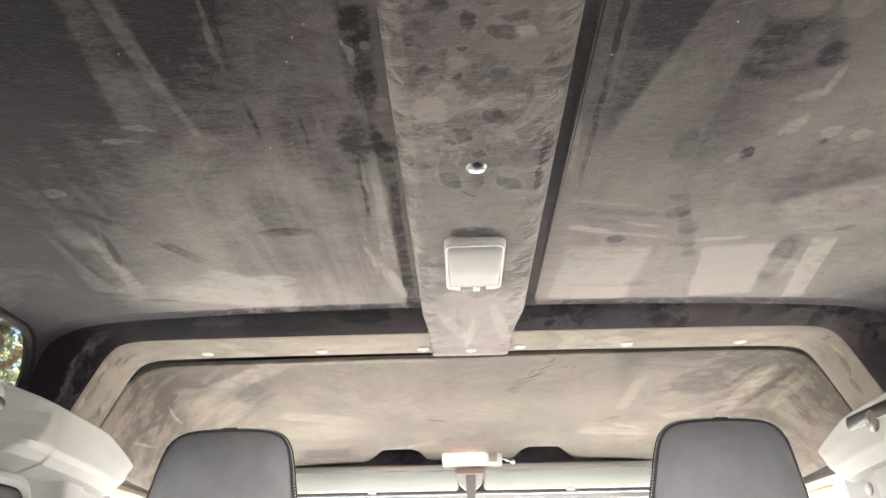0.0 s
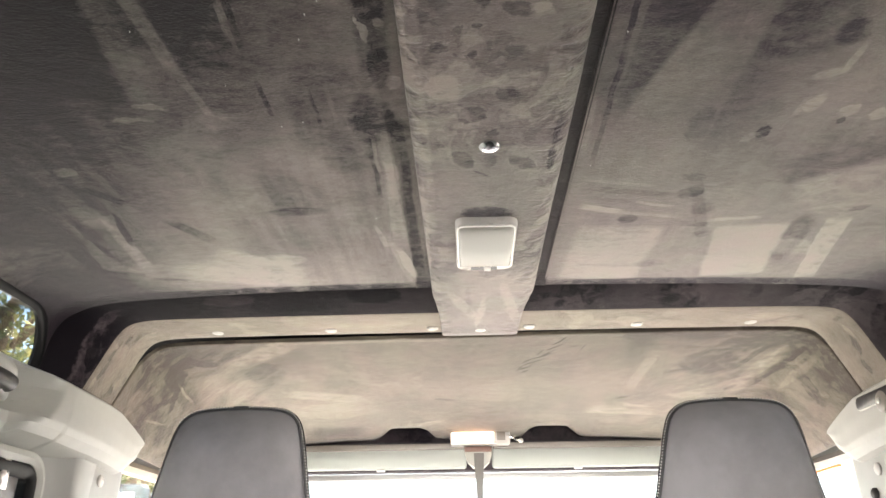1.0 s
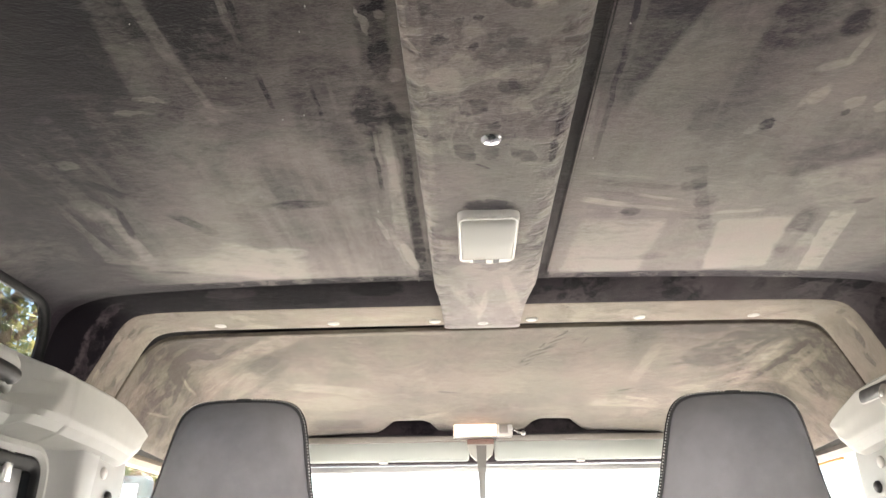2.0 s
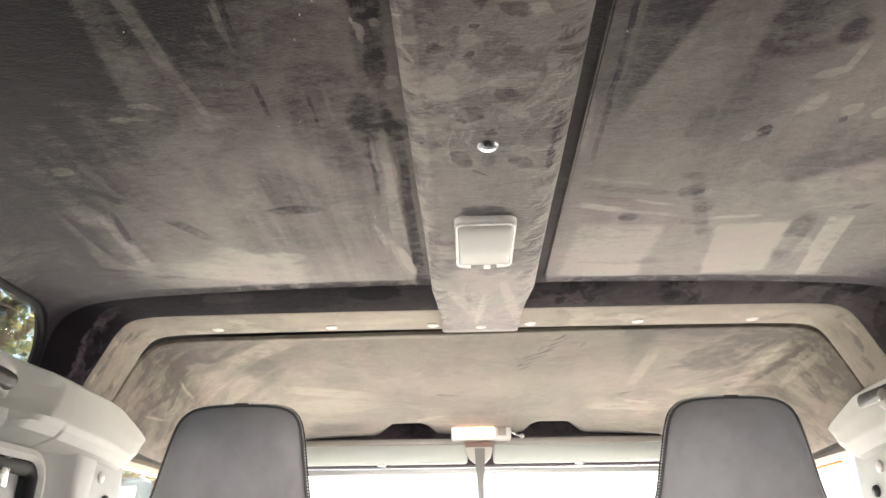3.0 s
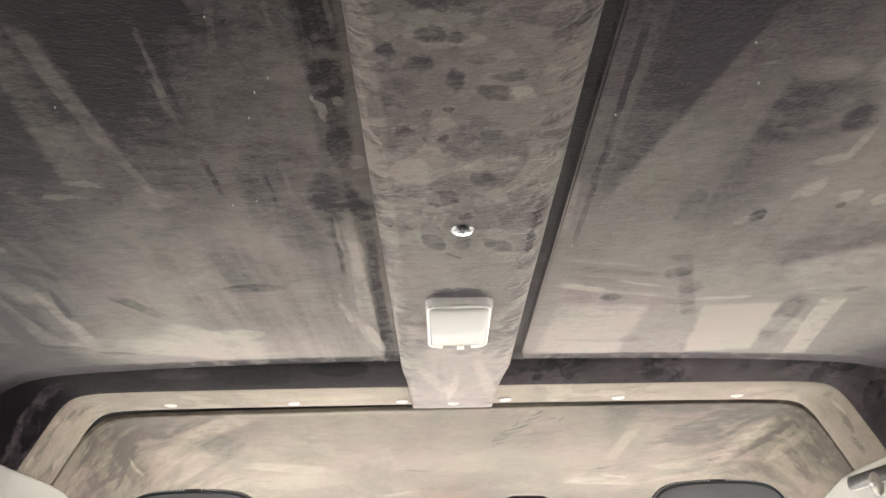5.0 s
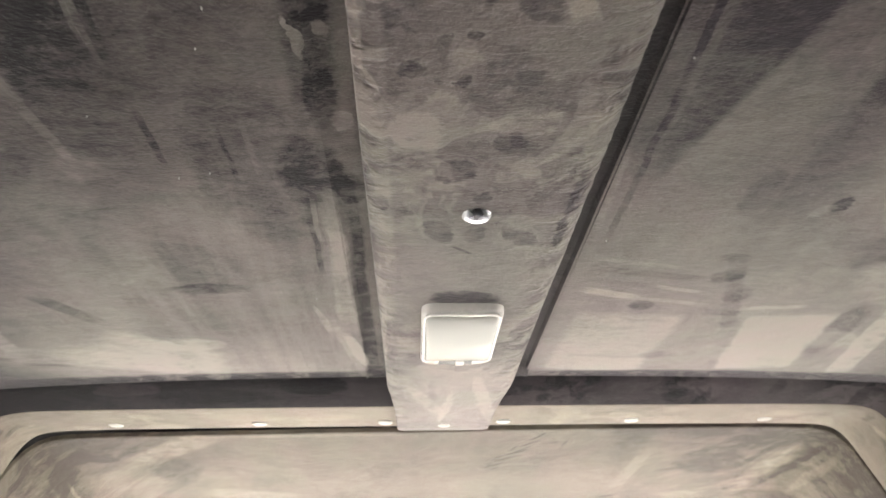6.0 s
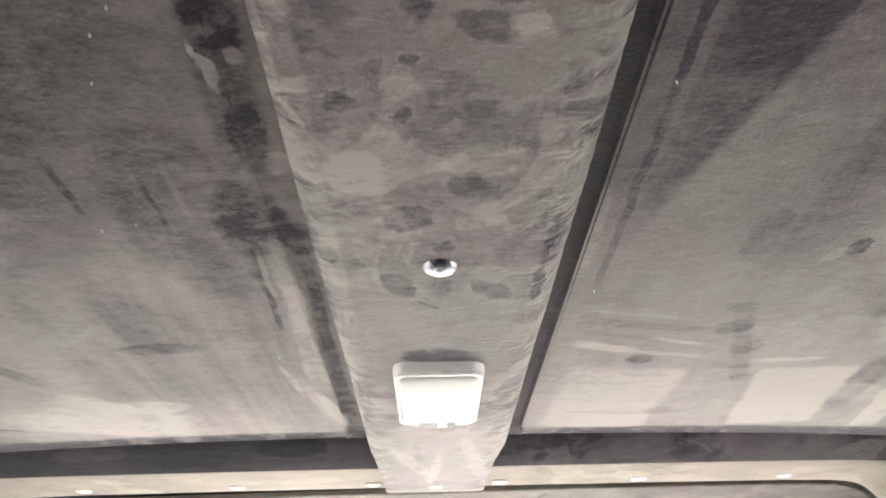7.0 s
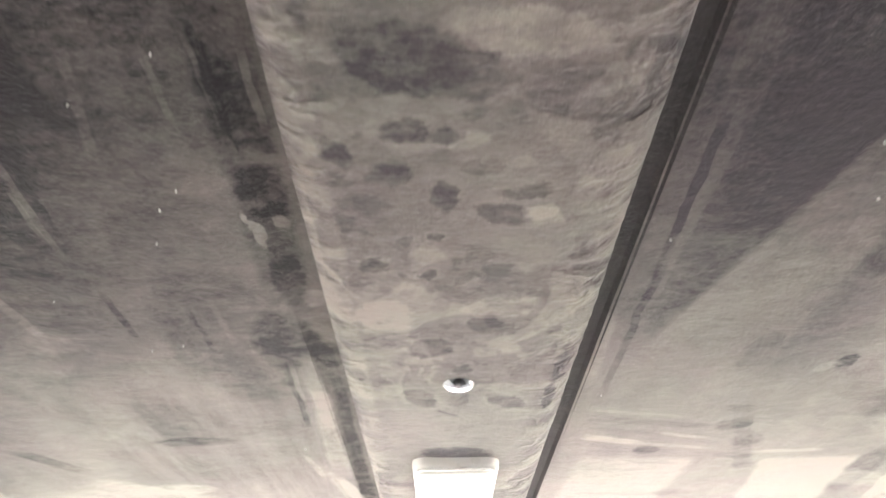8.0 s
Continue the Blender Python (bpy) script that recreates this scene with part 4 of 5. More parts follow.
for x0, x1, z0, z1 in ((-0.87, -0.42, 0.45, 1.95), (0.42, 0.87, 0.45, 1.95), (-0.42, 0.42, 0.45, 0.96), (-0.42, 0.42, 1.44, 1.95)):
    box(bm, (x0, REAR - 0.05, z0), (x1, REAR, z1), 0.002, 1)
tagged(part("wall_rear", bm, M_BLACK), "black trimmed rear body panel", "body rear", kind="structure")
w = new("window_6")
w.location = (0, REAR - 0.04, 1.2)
tagged(w, "unseen rear door window added for the rear fill", "rear window", kind="structure")
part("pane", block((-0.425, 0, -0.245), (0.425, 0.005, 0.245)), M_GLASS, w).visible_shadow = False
tagged(part("floor", block((-0.87, REAR - 0.05, 0.42), (0.87, 3.2, 0.47)), M_CARPET), "black carpeted car floor", "floor", kind="structure")
bm = block((-0.85, 2.45, 0.47), (0.85, 2.85, 1.10), 0.05, 4)
tagged(part("dashboard", bm, M_BLACK), "black dashboard below the windscreen", "dashboard")

# windscreen frame and glass
bm = bmesh.new()
box(bm, (-0.87, 2.315, 1.668), (0.87, 2.36, 1.95), 0.006)
box(bm, (-0.87, 2.36, 1.05), (-0.76, 2.42, 1.70), 0.006)
box(bm, (0.76, 2.36, 1.05), (0.87, 2.42, 1.70), 0.006)
box(bm, (-0.87, 2.38, 0.45), (0.87, 2.44, 1.08), 0.006)
# The surround reuses the step's near-black suede.
tagged(part("trim", bm, M_SHADED_STEP), "dark suede windscreen surround below the roof", "windscreen surround", kind="structure")
w = new("window_1")
w.location = (0, 2.40, 1.4)
tagged(w, "clear flat windscreen", "windscreen", kind="structure")
g = part("pane", block((-0.76, 0.0, -0.33), (0.76, 0.006, 0.275)), M_GLASS, w)
g.visible_shadow = False
f = part("window_frame", block((-0.76, -0.03, 0.252), (0.76, -0.005, 0.27), 0.004), M_METAL, w)


# ---- seats ----
def car_seat(x, inner, lean=0.0):
    thing = base("car_seat", "dark grey leather front seat, tall backrest edged with white stitching", "car seat", (x, 1.595, 0.464), "front seats")
    half = [(0.0, 1.236), (0.055, 1.2345), (0.090, 1.229), (0.111, 1.213), (0.122, 1.185), (0.133, 1.13), (0.152, 1.04), (0.19, 0.95), (0.225, 0.86), (0.24, 0.70), (0.24, 0.30)]
    ring = rounded([Vector((a, 0, b)) for a, b in half], 2)
    ring = [Vector((-p.x, 0, p.z)) for p in ring[:0:-1]] + ring
    right = [p for p in ring if p.x >= 0]

    def half_at(z):
        for p, q in zip(right, right[1:]):
            if q.z <= z <= p.z:
                return p.x + (q.x - p.x) * (p.z - z) / max(1e-6, p.z - q.z)
        return 0.24

    def shell(front, depth, slim=1.0):
        rows = []
        for k in range(46):
            z = 1.2358 - 0.93 * (k / 45) ** 1.7
            h = half_at(z) * slim
            row = []
            for i in range(25):
                u = math.sin(math.pi / 2 * (i / 12 - 1))
                edge, crest = min(h * (1 - abs(u)) / 0.10, 1.0), min((1.2358 - z) / 0.11, 1.0)
                swell = (1 - (1 - edge) ** 3.0) * (1 - (1 - crest) ** 2.2)
                row.append(Vector((u * h + lean * min(0.25, max(0.0, 1.236 - z)), front + depth * swell - (z - 1.236) * 0.14, z - (1 - slim) * 0.13)))
            rows.append(row)
        return loft(rows)

    back = part("backrest", shell(0.0, -0.085), M_LEATHER, thing, angle=80)
    part("backrest_front", shell(0.085, 0.04, 0.78), M_LEATHER, thing, angle=80)
    flat = []
    for i, p in enumerate(ring):
        way = (ring[min(i + 1, len(ring) - 1)] - ring[max(i - 1, 0)]).normalized()
        flat.append(Vector((-way.z, 0, way.x)) if way.x > 0 or abs(way.x) > 1 else Vector((-way.z, 0, way.x)))
    flat = [n if n.dot(p - Vector((0, 0, 0.8))) > 0 else -n for n, p in zip(flat, ring)]

    def slant(z):
        """The backrest's sideways lean, from its crest down."""
        return lean * min(0.25, max(0.0, 1.236 - z))

    def shifted(out, y):
        return [p + n * out + Vector((slant(p.z), y - (p.z - 1.236) * 0.14, 0)) for p, n in zip(ring, flat)]

    part("piping", tube(shifted(0.0005, -0.003), 0.0024, 8), M_PIPING, thing)
    rim = loft([shifted(0.000, 0.001), shifted(0.0048, 0.002), shifted(0.0066, 0.005), shifted(0.002, 0.02), shifted(-0.014, 0.055), shifted(-0.034, 0.09)])
    part("side_panel", rim, M_SIDE, thing, "black leather edge")
    pts = along(shifted(0.0042, -0.0008), 761)
    bm = bmesh.new()
    for a, b in list(zip(pts, pts[1:]))[::2]:
        if a.x * inner < -0.118:
            continue
        q = (b - a).to_track_quat("X", "Z").to_matrix().to_4x4()
        box(bm, (-0.0012, -0.0008, -0.0008), (0.0012, 0.0008, 0.0008), 0, 1, Matrix.Translation((a + b) / 2) @ q)
    part("stitching", bm, M_THREAD, thing, "row of white stitches", smooth=False)
    part("tag", block((-0.012, -0.0045, 1.2375), (0.014, 0.008, 1.2415), 0.0015), M_BLACK, thing)
    part("cushion", block((-0.25, 0.12, 0.20), (0.25, 0.65, 0.36), 0.05, 4), M_LEATHER, thing)
    part("seat_base", block((-0.22, 0.12, 0.0), (0.22, 0.60, 0.22), 0.02), M_BLACK, thing)
    return thing


car_seat(-0.464, 1, -0.085)
car_seat(0.464, -1)


# ---- lamps on the roof ----
def dome_lamp():
    thing = base("dome_lamp", "white plastic interior lamp with a frosted lens, under the roof", "ceiling lamp", (0.003, 1.22, 1.872))
    def sec(z, w, y0, y1, r):
        pts = []
        for cx, cy, a0 in ((w - r, y1 - r, 0), (-w + r, y1 - r, 90), (-w + r, y0 + r, 180), (w - r, y0 + r, 270)):
            for k in range(6):
                t = radians(a0 + 18 * k)
                pts.append(Vector((cx + r * math.cos(t), cy + r * math.sin(t), z)))
        return pts
    rows = [sec(0.001, 0.0448, -0.089, 0.089, 0.015), sec(-0.008, 0.0448, -0.089, 0.089, 0.015), sec(-0.0105, 0.0440, -0.0882, 0.0882, 0.0145), sec(-0.0118, 0.0425, -0.0865, 0.0865, 0.0135), sec(-0.0118, 0.0400, -0.083, 0.083, 0.012)]
    part("housing", loft(rows, True, True), M_WHITE, thing)
    rows = []
    for i in range(25):
        v = -1 + 2 * i / 24
        y = -0.006 + 0.074 * math.sin(math.pi / 2 * v)
        corner = 1 - 0.10 * max(0, abs(v) - 0.75) ** 2 / 0.0625
        rows.append([])
        for k in range(25):
            u = -1 + 2 * k / 24
            bend = 0.10 - 0.22 * u ** 4
            crown = min(1.0, (v + 1) / (bend + 1)) * (1 - max(0.0, v) ** 3)
            drop = 0.0012 * (1 - abs(u) ** 9) * (1 - abs(v) ** 9) + 0.0062 * (1 - u ** 10) * crown
            rows[-1].append(Vector((0.0405 * corner * math.sin(math.pi / 2 * u), y, -0.0117 - drop)))
    lens = part("lens", loft(rows), M_LENS, thing, "glossy frosted lens", angle=80)
    rim = [p * 0.965 for p in sec(0, 0.0430, -0.084, 0.070, 0.013)]
    part("rim", tube([Vector((p.x, p.y, -0.0128)) for p in rim], 0.0016, 6, True), M_RIM, lens, "bright moulded rim")
    part("switch_slot", block((-0.022, 0.0690, -0.0132), (0.020, 0.0862, -0.0105), 0.0005, 1), M_BLACK, thing)
    part("switch", block((-0.001, 0.068, -0.0152), (0.010, 0.086, -0.0118), 0.001), M_WHITE, thing)


dome_lamp()


def front_lamp():
    thing = base("front_lamp", "lit oblong courtesy lamp above the mirror", "courtesy lamp", (0.004, 2.272, 1.749))
    part("housing", block((-0.082, -0.030, -0.021), (0.081, 0.02, 0.021), 0.005, 3), M_WHITE, thing)
    part("lens", block((-0.077, -0.0325, -0.0175), (0.036, -0.028, 0.0175), 0.002), M_LIT, thing, "glowing warm white lens")
    part("switch", block((0.045, -0.0325, -0.011), (0.068, -0.029, 0.011), 0.001), M_STEM, thing, "grey rocker switch")
    chain = part("pull_chain", tube([(0.075, -0.028, 0.0), (0.086, -0.034, -0.004), (0.094, -0.038, -0.010), (0.104, -0.042, -0.014)], 0.0024), M_STEEL, thing, "short steel chain")
    bm = bmesh.new()
    for at, size in (((0.109, -0.044, -0.015), 0.0068), ((0.084, -0.033, -0.003), 0.0042), ((0.095, -0.039, -0.010), 0.0042)):
        bmesh.ops.create_uvsphere(bm, u_segments=14, v_segments=9, radius=size, matrix=Matrix.Translation(at))
    part("pull_knob", bm, M_STEEL, chain, "round steel pull knob", angle=80)


front_lamp()


def rear_view_mirror():
    thing = base("rear_view_mirror", "interior mirror hanging on a tapered stem from the header", "mirror", (-0.002, 2.27, 1.72))
    part("bracket", block((-0.038, -0.012, -0.012), (0.036, 0.02, 0.006), 0.004), M_BROWN, thing, "red-brown bracket")
    rows = [[Vector((x * s, 0.016 * t, z)) for x, t in ((-1, -1), (1, -1), (1, 1), (-1, 1))] for s, z in ((0.037, -0.010), (0.036, -0.016), (0.030, -0.036), (0.015, -0.050))]
    part("foot", loft(rows, True, True), M_CAP, thing, "pale tapered foot", angle=30)
    rows = [[Vector((x * s + 0.001, 0.007 * t - 0.016, z)) for x, t in ((-1, -1), (1, -1), (1, 1), (-1, 1))] for s, z in ((0.0138, -0.014), (0.0125, -0.05), (0.0085, -0.11), (0.007, -0.17))]
    part("stem", loft(rows, True, True), M_DARKSTEM, thing, "grey-brown metal stem", angle=30)
    part("mirror_housing", block((-0.11, -0.02, -0.235), (0.11, 0.012, -0.165), 0.012, 3), M_BLACK, thing)
    part("mirror_glass", block((-0.104, -0.0215, -0.230), (0.104, -0.0195, -0.170), 0.0005), M_STEEL, thing)


rear_view_mirror()


def sun_visor(side):
    thing = base("sun_visor", "pale vinyl sun visor folded up along the windscreen header", "sun visor", (side * 0.27, 2.283, 1.705), "sun visors")
    bm = block((-0.235, -0.010, -0.036), (0.235, 0.010, 0.032), 0.009, 3)
    part("panel", bm, M_VISOR, thing)
    part("padding", block((-0.232, -0.0125, 0.014), (0.232, 0.008, 0.0335), 0.005, 3), M_STEM, thing, "grey padded upper edge")
    part("seam", tube([(-0.225, -0.0095, 0.031), (0.0, -0.0095, 0.0335), (0.225, -0.0095, 0.031)], 0.0022), M_BLACK, thing)
    part("clip", block((-0.012, -0.013, -0.040), (0.010, 0.005, -0.034), 0.0015), M_WHITE, thing)
    part("pivot", tube([(-side * 0.225, 0, 0.02), (-side * 0.245, 0.0, 0.03), (-side * 0.25, 0.01, 0.05)], 0.006), M_BLACK, thing)
    return thing


for side in (-1, 1):
    sun_visor(side)


# ---- body cappings beside the seats ----
def body_capping(side):
    """Moulded capping: a bulge that ends in a blunt tip over the door pillar, with a pocket behind it."""
    label = "pale grey moulded capping with a grab handle" if side < 0 else "pale grey moulded capping with a belt anchor pocket"
    thing = base("body_capping", label, "interior capping", (side * 0.80, 1.5, 1.70), "body cappings")
    dent = ((0.845, 0.054), (0.822, 0.056), (0.808, 0.054), (0.797, 0.047), (0.795, 0.041), (0.802, 0.034), (0.803, 0.010), (0.803, -0.020), (0.794, -0.030), (0.785, -0.040), (0.785, -0.058), (0.794, -0.074), (0.822, -0.086))

    def bulge(t, tx, lx, lz):
        mid = (t + lz) / 2
        return ((0.845, t + 0.006), (0.815, t + 0.008), (0.785, t + 0.006), (tx + 0.012, t + 0.003), (tx + 0.003, t), (tx, t - 0.004), ((tx + lx) / 2 - 0.001, (t + mid) / 2),
                ((tx + lx) / 2 - 0.001, mid), (lx, (mid + lz) / 2), (lx + 0.001, lz + 0.006), (lx + 0.006, lz - 0.006), (lx + 0.020, lz - 0.020), (0.822, lz - 0.038))

    def facet_end(z):
        """Where the slanted facet behind the bulge runs out, at this height."""
        steps = ((-0.08, 1.40), (-0.06, 1.405), (-0.045, 1.43), (-0.03, 1.464), (-0.01, 1.487), (0.01, 1.495), (0.025, 1.475), (0.036, 1.445), (0.06, 1.43))
        for (z0, y0), (z1, y1) in zip(steps, steps[1:]):
            if z0 <= z <= z1:
                return y0 + (y1 - y0) * (z - z0) / (z1 - z0)
        return 1.43

    whole = [(0.60, dent), (1.37, dent), (1.385, bulge(0.037, 0.757, 0.757, -0.043)), (1.54, bulge(0.034, 0.755, 0.756, -0.048)), (1.66, bulge(0.030, 0.754, 0.756, -0.053)),
             (1.722, bulge(0.025, 0.754, 0.757, -0.057)), (1.80, bulge(0.004, 0.754, 0.758, -0.065)), (1.815, bulge(-0.001, 0.754, 0.759, -0.063)), (1.845, bulge(-0.009, 0.755, 0.759, -0.046)), (1.862, bulge(-0.014, 0.757, 0.760, -0.026)),
             (1.866, bulge(-0.017, 0.760, 0.763, -0.023))]
    rows = []
    ys = [0.60, 1.0] + [1.30 + 0.0056 * k for k in range(101)] + [1.866]
    for y in ys:
        i = max(k for k in range(len(whole) - 1) if whole[k][0] <= y + 1e-9)
        f = min(1, (y - whole[i][0]) / (whole[i + 1][0] - whole[i][0]))
        mid = [(p[0] + (q[0] - p[0]) * f, p[1] + (q[1] - p[1]) * f) for p, q in zip(whole[i][1], whole[i + 1][1])]
        if 1.37 <= y <= 1.52:
            mid = [(p[0] + (q[0] - p[0]) * f, p[1] + (q[1] - p[1]) * f) for p, q, f in
                   ((p, q, min(1.0, max(0.0, (y - 1.385) / (facet_end((p[1] + q[1]) / 2) - 1.385)))) for p, q in zip(dent, bulge(0.036, 0.757, 0.757, -0.045)))]
        line = []
        for p, q in zip(mid, mid[1:]):
            line += [(p[0] + (q[0] - p[0]) * k / 4, p[1] + (q[1] - p[1]) * k / 4) for k in range(4)]
        line.append(mid[-1])
        rows.append([Vector((side * (x - 0.80), y - 1.5, z)) for x, z in line])
    bm = loft(rows, True, True)
    part("body", bm, M_CAP, thing, angle=22)
    if side < 0:
        loop = [(-0.010, -0.42, 0.010), (0.030, -0.41, 0.016), (0.036, -0.37, 0.018), (0.037, -0.26, 0.019), (0.036, -0.20, 0.018), (0.033, -0.172, 0.013), (0.026, -0.160, 0.004)]
        handle = part("grab_handle", tube(rounded(loop, 2), 0.0150, 14), M_CAP, thing)
        grip = [(0.036, -0.40, -0.006), (0.043, -0.36, -0.005), (0.044, -0.26, -0.004), (0.043, -0.20, -0.005), (0.039, -0.170, -0.007)]
        part("grip_insert", tube(rounded(grip, 2), 0.0145, 14), M_BLACK, handle, "black grip insert")
        part("handle_foot", tube(rounded([(0.034, -0.190, -0.014), (0.026, -0.165, -0.014), (0.010, -0.135, -0.015), (-0.015, -0.105, -0.016)], 2), 0.0095, 12), M_CAP, handle)
    else:
        loop = []
        for cy, a0 in ((0.190, -90), (-0.05, 90)):
            loop += [Vector((-0.0462, cy + 0.0125 * math.cos(radians(a0 + 20 * k)), 0.008 + 0.0125 * math.sin(radians(a0 + 20 * k)))) for k in range(10)]
        # Flat black plate paints the pocket's shade; no recess is cut.
        bm = bmesh.new()
        bm.faces.new([bm.verts.new(p + Vector((-0.0006, 0, 0))) for p in loop])
        pocket = thicken(part("pocket_shade", bm, M_BLACK, thing, "flat black plate standing in for the pocket's shade"), 0.003, 0)
        part("pocket_rim", tube(loop, 0.0022, 8, True), M_CAP, thing)
        anchor = part("belt_anchor", dome((-0.040, 0.108, -0.002), 0.024, 0.013, (-1, 0, 0.1), sides=28), M_STEM, thing, "dark grey belt anchor disc")
        part("bolt", dome((-0.0525, 0.108, -0.003), 0.006, 0.004, (-1, 0, 0.1), sides=8), M_STEEL, anchor, "bright bolt head")
    return thing


for side in (-1, 1):
    body_capping(side)


def door_pillar(side):
    """Painted pillar panel between the side window and the front door."""
    thing = base("door_pillar", "pale painted door pillar with a folded flange", "door pillar", (side * 0.80, 1.70, 1.12), "door pillars")
    rows = []
    for z in (0.0, 0.2, 0.40, 0.50, 0.545):
        lean = 0.17 * (z - 0.53) if z > 0.3 else -0.04
        rows.append([Vector((side * (x - 0.80), y + lean * k, z)) for y, x, k in
                     ((-0.142, 0.836, 0), (-0.140, 0.826, 0), (-0.136, 0.824, 0), (-0.10, 0.812, 0), (-0.075, 0.803, 0), (-0.060, 0.794, 0), (-0.050, 0.790, 0), (-0.040, 0.789, 0), (0.024, 0.7885, 1),
                      (0.026, 0.7895, 1), (0.028, 0.7935, 1), (0.04, 0.794, 1), (0.14, 0.793, 0), (0.152, 0.794, 0), (0.160, 0.799, 0), (0.164, 0.84, 0))])
    part("panel", loft(rows), M_METAL, thing, angle=50)
    part("bolt", dome((-side * 0.006, 0.055, 0.470), 0.0125, 0.006, (-side, 0, 0)), M_WHITE, thing, "white plastic plug")
    part("catch", dome((-side * 0.006, 0.085, 0.425), 0.012, 0.010, (-side, 0, 0)), M_BLACK, thing, "black door catch")


for side in (-1, 1):
    door_pillar(side)


def round_frame(y0, y1, z0, z1, r, side, x):
    pts = []
    for cy, cz, a0 in ((y1 - r, z1 - r, 0), (y0 + r, z1 - r, 90), (y0 + r, z0 + r, 180), (y1 - r, z0 + r, 270)):
        for k in range(8):
            t = radians(a0 + 90 * k / 7)
            pts.append(Vector((x(cz + r * math.sin(t)) * side, cy + r * math.cos(t), cz + r * math.sin(t))))
    return pts


def shoulder(z):
    for a, b in zip(OUT[::-1], OUT[-2::-1]):
        if a.z <= z <= b.z:
            return a.x + (b.x - a.x) * (z - a.z) / max(1e-6, b.z - a.z)
    return 0.82


def ring_of(pts, profile, side):
    """A seal that runs round a loop: profile gives steps outward in the plane and inward to the room."""
    mid = sum(pts, Vector()) / len(pts)
    rows = []
    n = len(pts)
    for i, p in enumerate(pts):
        way = (pts[(i + 1) % n] - pts[i - 1]).normalized()
        inward = Vector((-side, 0, 0))
        out = way.cross(inward).normalized()
        if out.dot(p - mid) < 0:
            out = -out
        rows.append([p + out * a + inward * b for a, b in profile])
    rows.append(rows[0])
    bm = loft(rows, True)
    bmesh.ops.remove_doubles(bm, verts=bm.verts, dist=1e-6)
    return bm


for k, side in enumerate((-1, 1)):
    w = new("window_%d" % (k + 2))
    tagged(w, "small tinted roof side window in a black rubber seal", "roof window", kind="structure")
    y0, y1, z0, z1 = ALPINE
    loop = round_frame(y0, y1, z0, z1, 0.070, side, shoulder)
    part("seal", ring_of(loop, ((-0.003, -0.005), (-0.004, 0.001), (0.002, 0.006), (0.014, 0.008), (0.024, 0.006), (0.030, -0.002), (0.016, -0.012)), side), M_RUBBER, w)
    pane = part("pane", loft([[Vector((side * (shoulder(z) + 0.003), y, z)) for z in (z0 - 0.005, 1.74, 1.79, 1.83, z1 + 0.003)] for y in (y0 - 0.005, y1 + 0.005)]), M_ALPINE, w)
    thicken(pane, 0.004)
    w = new("window_%d" % (k + 4))
    tagged(w, "sliding body side window in a black rubber seal", "side window", kind="structure")
    loop = round_frame(0.94, 1.578, 1.14, 1.606, 0.045, side, lambda z: 0.825)
    part("window_frame", ring_of(loop, ((-0.010, -0.02), (-0.010, 0.006), (0.0, 0.012), (0.010, 0.010), (0.014, -0.004), (0.012, -0.02)), side), M_CAP, w)
    part("seal", ring_of(loop, ((-0.034, -0.02), (-0.036, 0.002), (-0.028, 0.008), (-0.014, 0.008), (-0.009, 0.002), (-0.009, -0.02)), side), M_RUBBER, w)
    xs = sorted((side * 0.850, side * 0.856))
    pane = part("pane", block((xs[0], 0.92, 1.12), (xs[1], 1.60, 1.63)), M_TINT, w)
    xs = sorted((side * 0.83, side * 0.846))
    catch = part("catch", block((xs[0], 1.385, 1.505), (xs[1], 1.530, 1.604), 0.006), M_DARKMETAL, w, "worn steel sliding catch")
    xs = sorted((side * 0.818, side * 0.835))
    part("lever", block((xs[0], 1.455, 1.545), (xs[1], 1.478, 1.596), 0.003), M_STEEL, catch)
    part("lever", block((xs[0], 1.412, 1.530), (xs[1], 1.430, 1.580), 0.003), M_STEEL, catch)
    part("spring", tube([(side * 0.824, 1.42 + 0.002 * k, 1.535 + 0.006 * math.sin(1.3 * k)) for k in range(14)], 0.002, 6), M_STEEL, catch)
    w = new("door_%d" % (k + 1))
    tagged(w, "front door window in a grey-brown rubber seal", "car door", kind="structure")
    loop = round_frame(1.868, 2.30, 1.13, 1.640, 0.03, side, lambda z: 0.83)
    part("seal", ring_of(loop, ((-0.008, -0.02), (-0.008, 0.006), (0.004, 0.014), (0.016, 0.010), (0.016, -0.02)), side), M_SEAL if side < 0 else M_STEM, w)
    xs = sorted((side * 0.852, side * 0.857))
    pane = part("pane", block((xs[0], 1.85, 1.12), (xs[1], 2.31, 1.65)), M_GLASS, w)
    pane.visible_shadow = False
    if side > 0:
        part("edge_tape", block((0.838, 2.01, 1.627), (0.846, 2.15, 1.639), 0.001), M_ORANGE, w, "strip of orange tape")


def wing_mirror(side):
    thing = base("wing_mirror", "black door mirror outside the front window", "door mirror", (side * 1.105, 2.50, 1.566))
    part("housing", block((-0.09, 0, -0.10), (0.09, 0.06, 0.105), 0.02, 3), M_BLACK, thing)
    part("mirror_glass", block((-0.066, -0.004, -0.08), (0.062, 0.001, 0.078), 0.001), M_STEEL, thing)
    part("arm", tube([(-side * 0.02, 0.03, -0.09), (-side * 0.15, 0.03, -0.14), (-side * 0.25, -0.09, -0.16)], 0.012), M_BLACK, thing)


wing_mirror(-1)

# ---- outside ----
bm = bmesh.new()
bmesh.ops.create_grid(bm, x_segments=4, y_segments=4, size=400)
tagged(part("ground", bm, M_GROUND), "pale concrete yard", "ground", kind="structure")


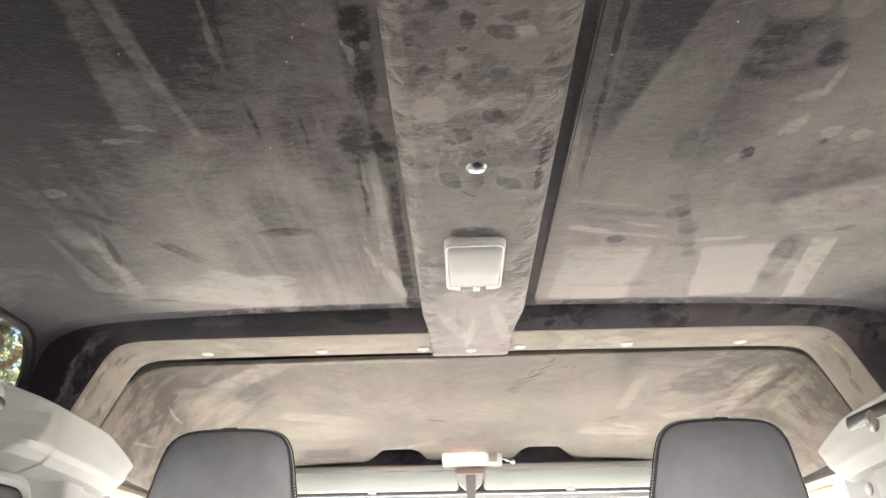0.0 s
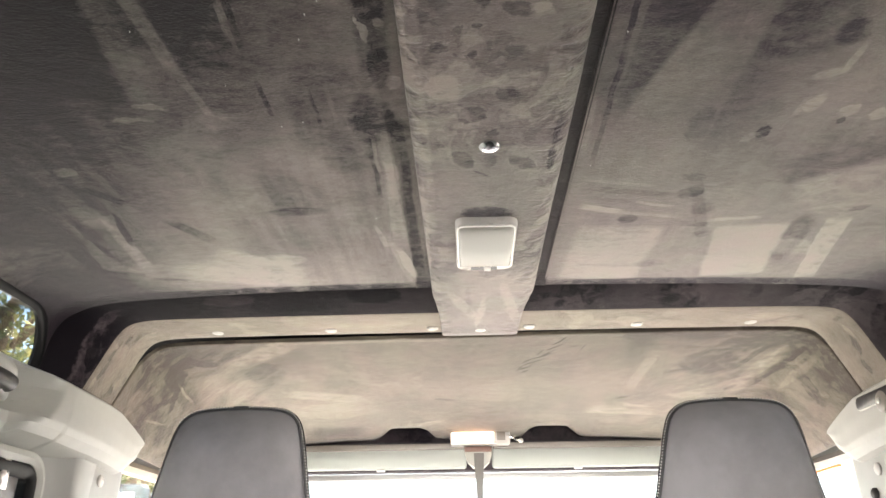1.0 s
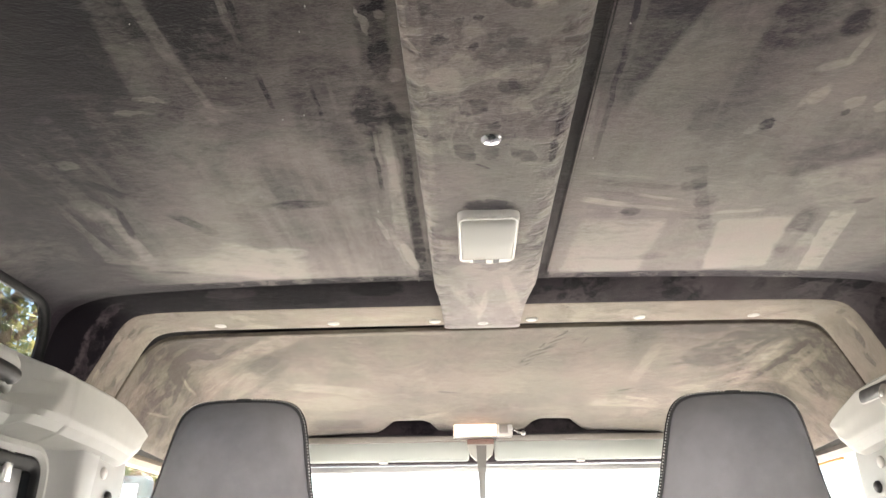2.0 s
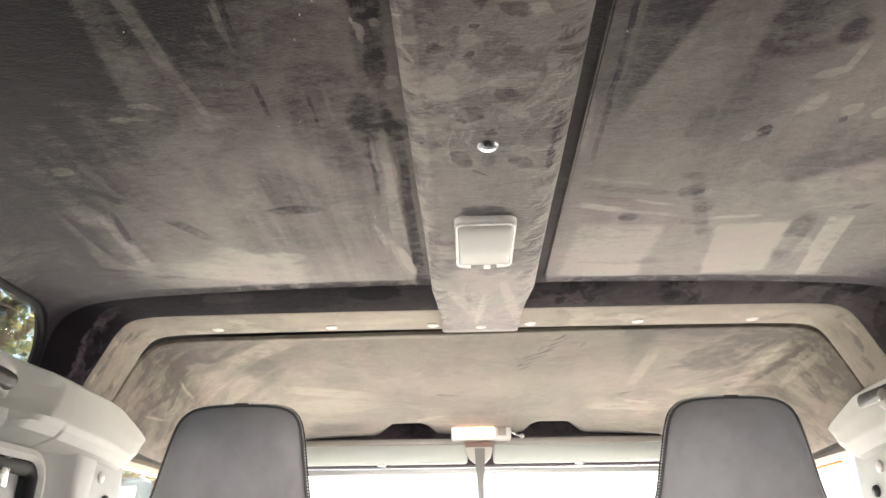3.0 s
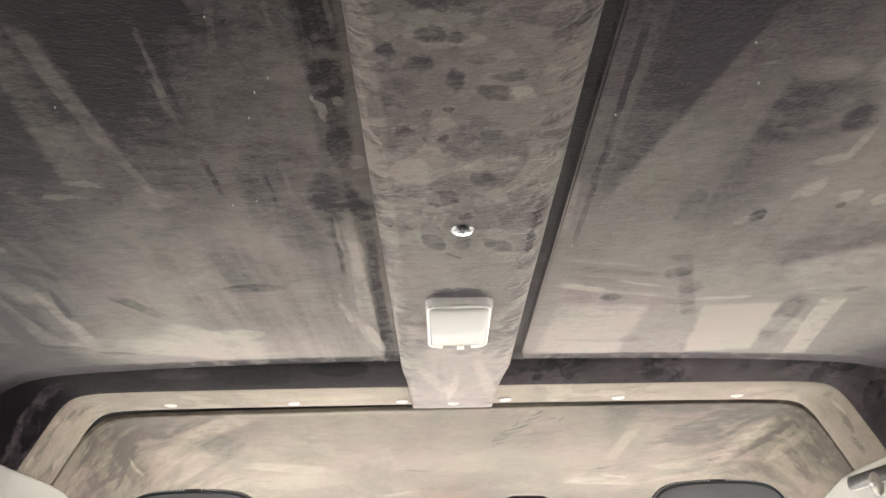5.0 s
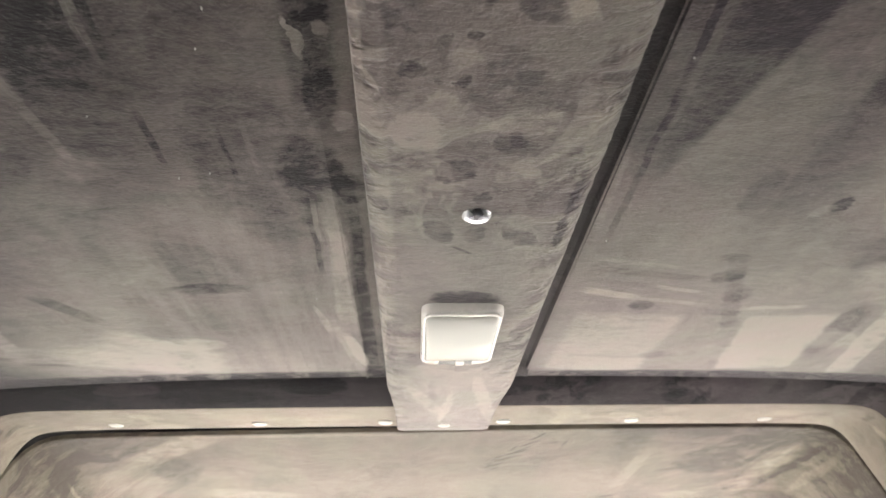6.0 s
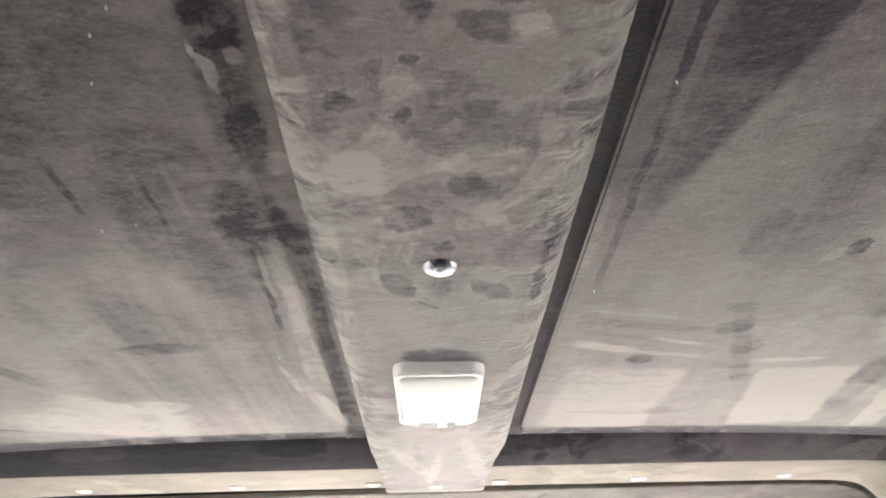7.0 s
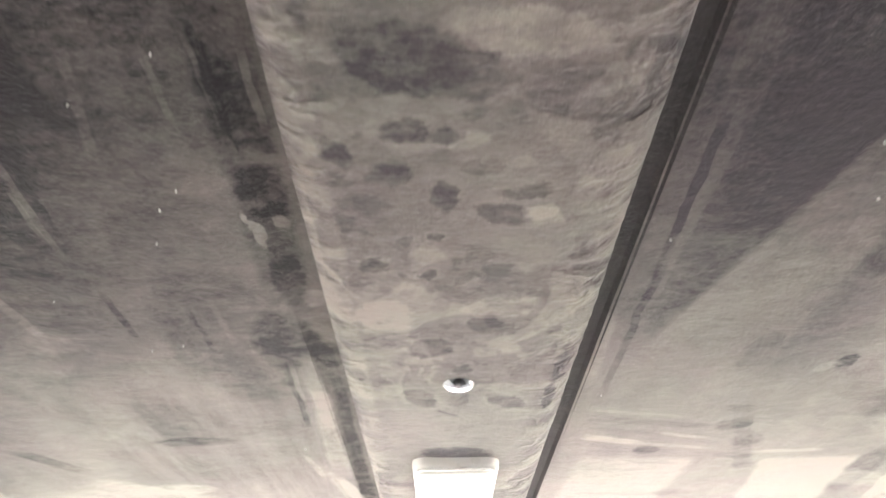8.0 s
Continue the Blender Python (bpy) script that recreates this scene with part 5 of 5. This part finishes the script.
def tree(x, y, height, crown, seed, leaves=9000):
    rng = random.Random(seed)
    thing = base("tree", "broadleaf tree with yellow-green sunlit leaves", "tree", (x, y, 0), "yard trees")
    rows = []
    for k in range(8):
        f = k / 7
        r = height * 0.022 * (1 - 0.75 * f)
        cx, cy = 0.15 * math.sin(3 * f + seed), 0.15 * math.cos(2 * f + seed)
        rows.append([Vector((cx + r * math.cos(t), cy + r * math.sin(t), height * 0.85 * f)) for t in (math.pi * 2 * i / 8 for i in range(8))])
    part("trunk", loft(rows, True, True), M_BARK, thing)
    tips = []
    for k in range(11):
        a, f = rng.uniform(0, 6.28), rng.uniform(0.3, 0.8)
        start = Vector((0.1 * math.sin(3 * f + seed), 0.1, height * 0.85 * f))
        end = start + Vector((math.cos(a) * crown * rng.uniform(0.5, 0.95), math.sin(a) * crown * rng.uniform(0.5, 0.95), crown * rng.uniform(0.3, 0.8)))
        part("limb", tube([start, start.lerp(end, 0.5) + Vector((0, 0, 0.12)), end], 0.035, 6), M_BARK, thing)
        tips += [end, start.lerp(end, 0.6), start.lerp(end, 0.8)]
    verts, faces = [], []
    clumps = [t + Vector([rng.gauss(0, crown * 0.16) for _ in range(3)]) for t in tips for _ in range(2)]
    for k in range(leaves):
        c = rng.choice(clumps) + Vector([rng.gauss(0, crown * 0.13) for _ in range(3)])
        a = Vector([rng.gauss(0, 1) for _ in range(3)]).normalized()
        b = a.orthogonal().normalized()
        s = rng.uniform(0.03, 0.065)
        i = len(verts)
        verts += [c - a * s, c + b * s * 0.5, c + a * s, c - b * s * 0.5]
        faces.append((i, i + 1, i + 2, i + 3))
    data = bpy.data.meshes.new("crown")
    data.from_pydata(verts, [], faces)
    data.materials.append(M_LEAF)
    ob = new("crown", data)
    ob.parent = thing


tree(-5.2, 8.2, 6.2, 2.0, 3)
tree(-7.5, 10.5, 7.5, 2.6, 5)
tree(-4.6, 11.2, 5.5, 1.7, 8)
tree(-8.5, 6.5, 6.5, 2.2, 11)


def outbuilding(x, y, w, d, h):
    thing = base("outbuilding", "low pale rendered building with an orange fascia", "building", (x, y, 0))
    part("wall", block((-w / 2, -d / 2, 0), (w / 2, d / 2, h)), M_RENDER, thing, smooth=False)
    part("fascia", block((-w / 2 - 0.15, -d / 2 - 0.15, h), (w / 2 + 0.15, d / 2 + 0.15, h + 0.35), 0.02), M_ORANGE, thing)
    part("roof", block((-w / 2 - 0.1, -d / 2 - 0.1, h + 0.35), (w / 2 + 0.1, d / 2 + 0.1, h + 0.42)), M_RENDER, thing, smooth=False)


outbuilding(14, 30, 8, 5, 3.0)
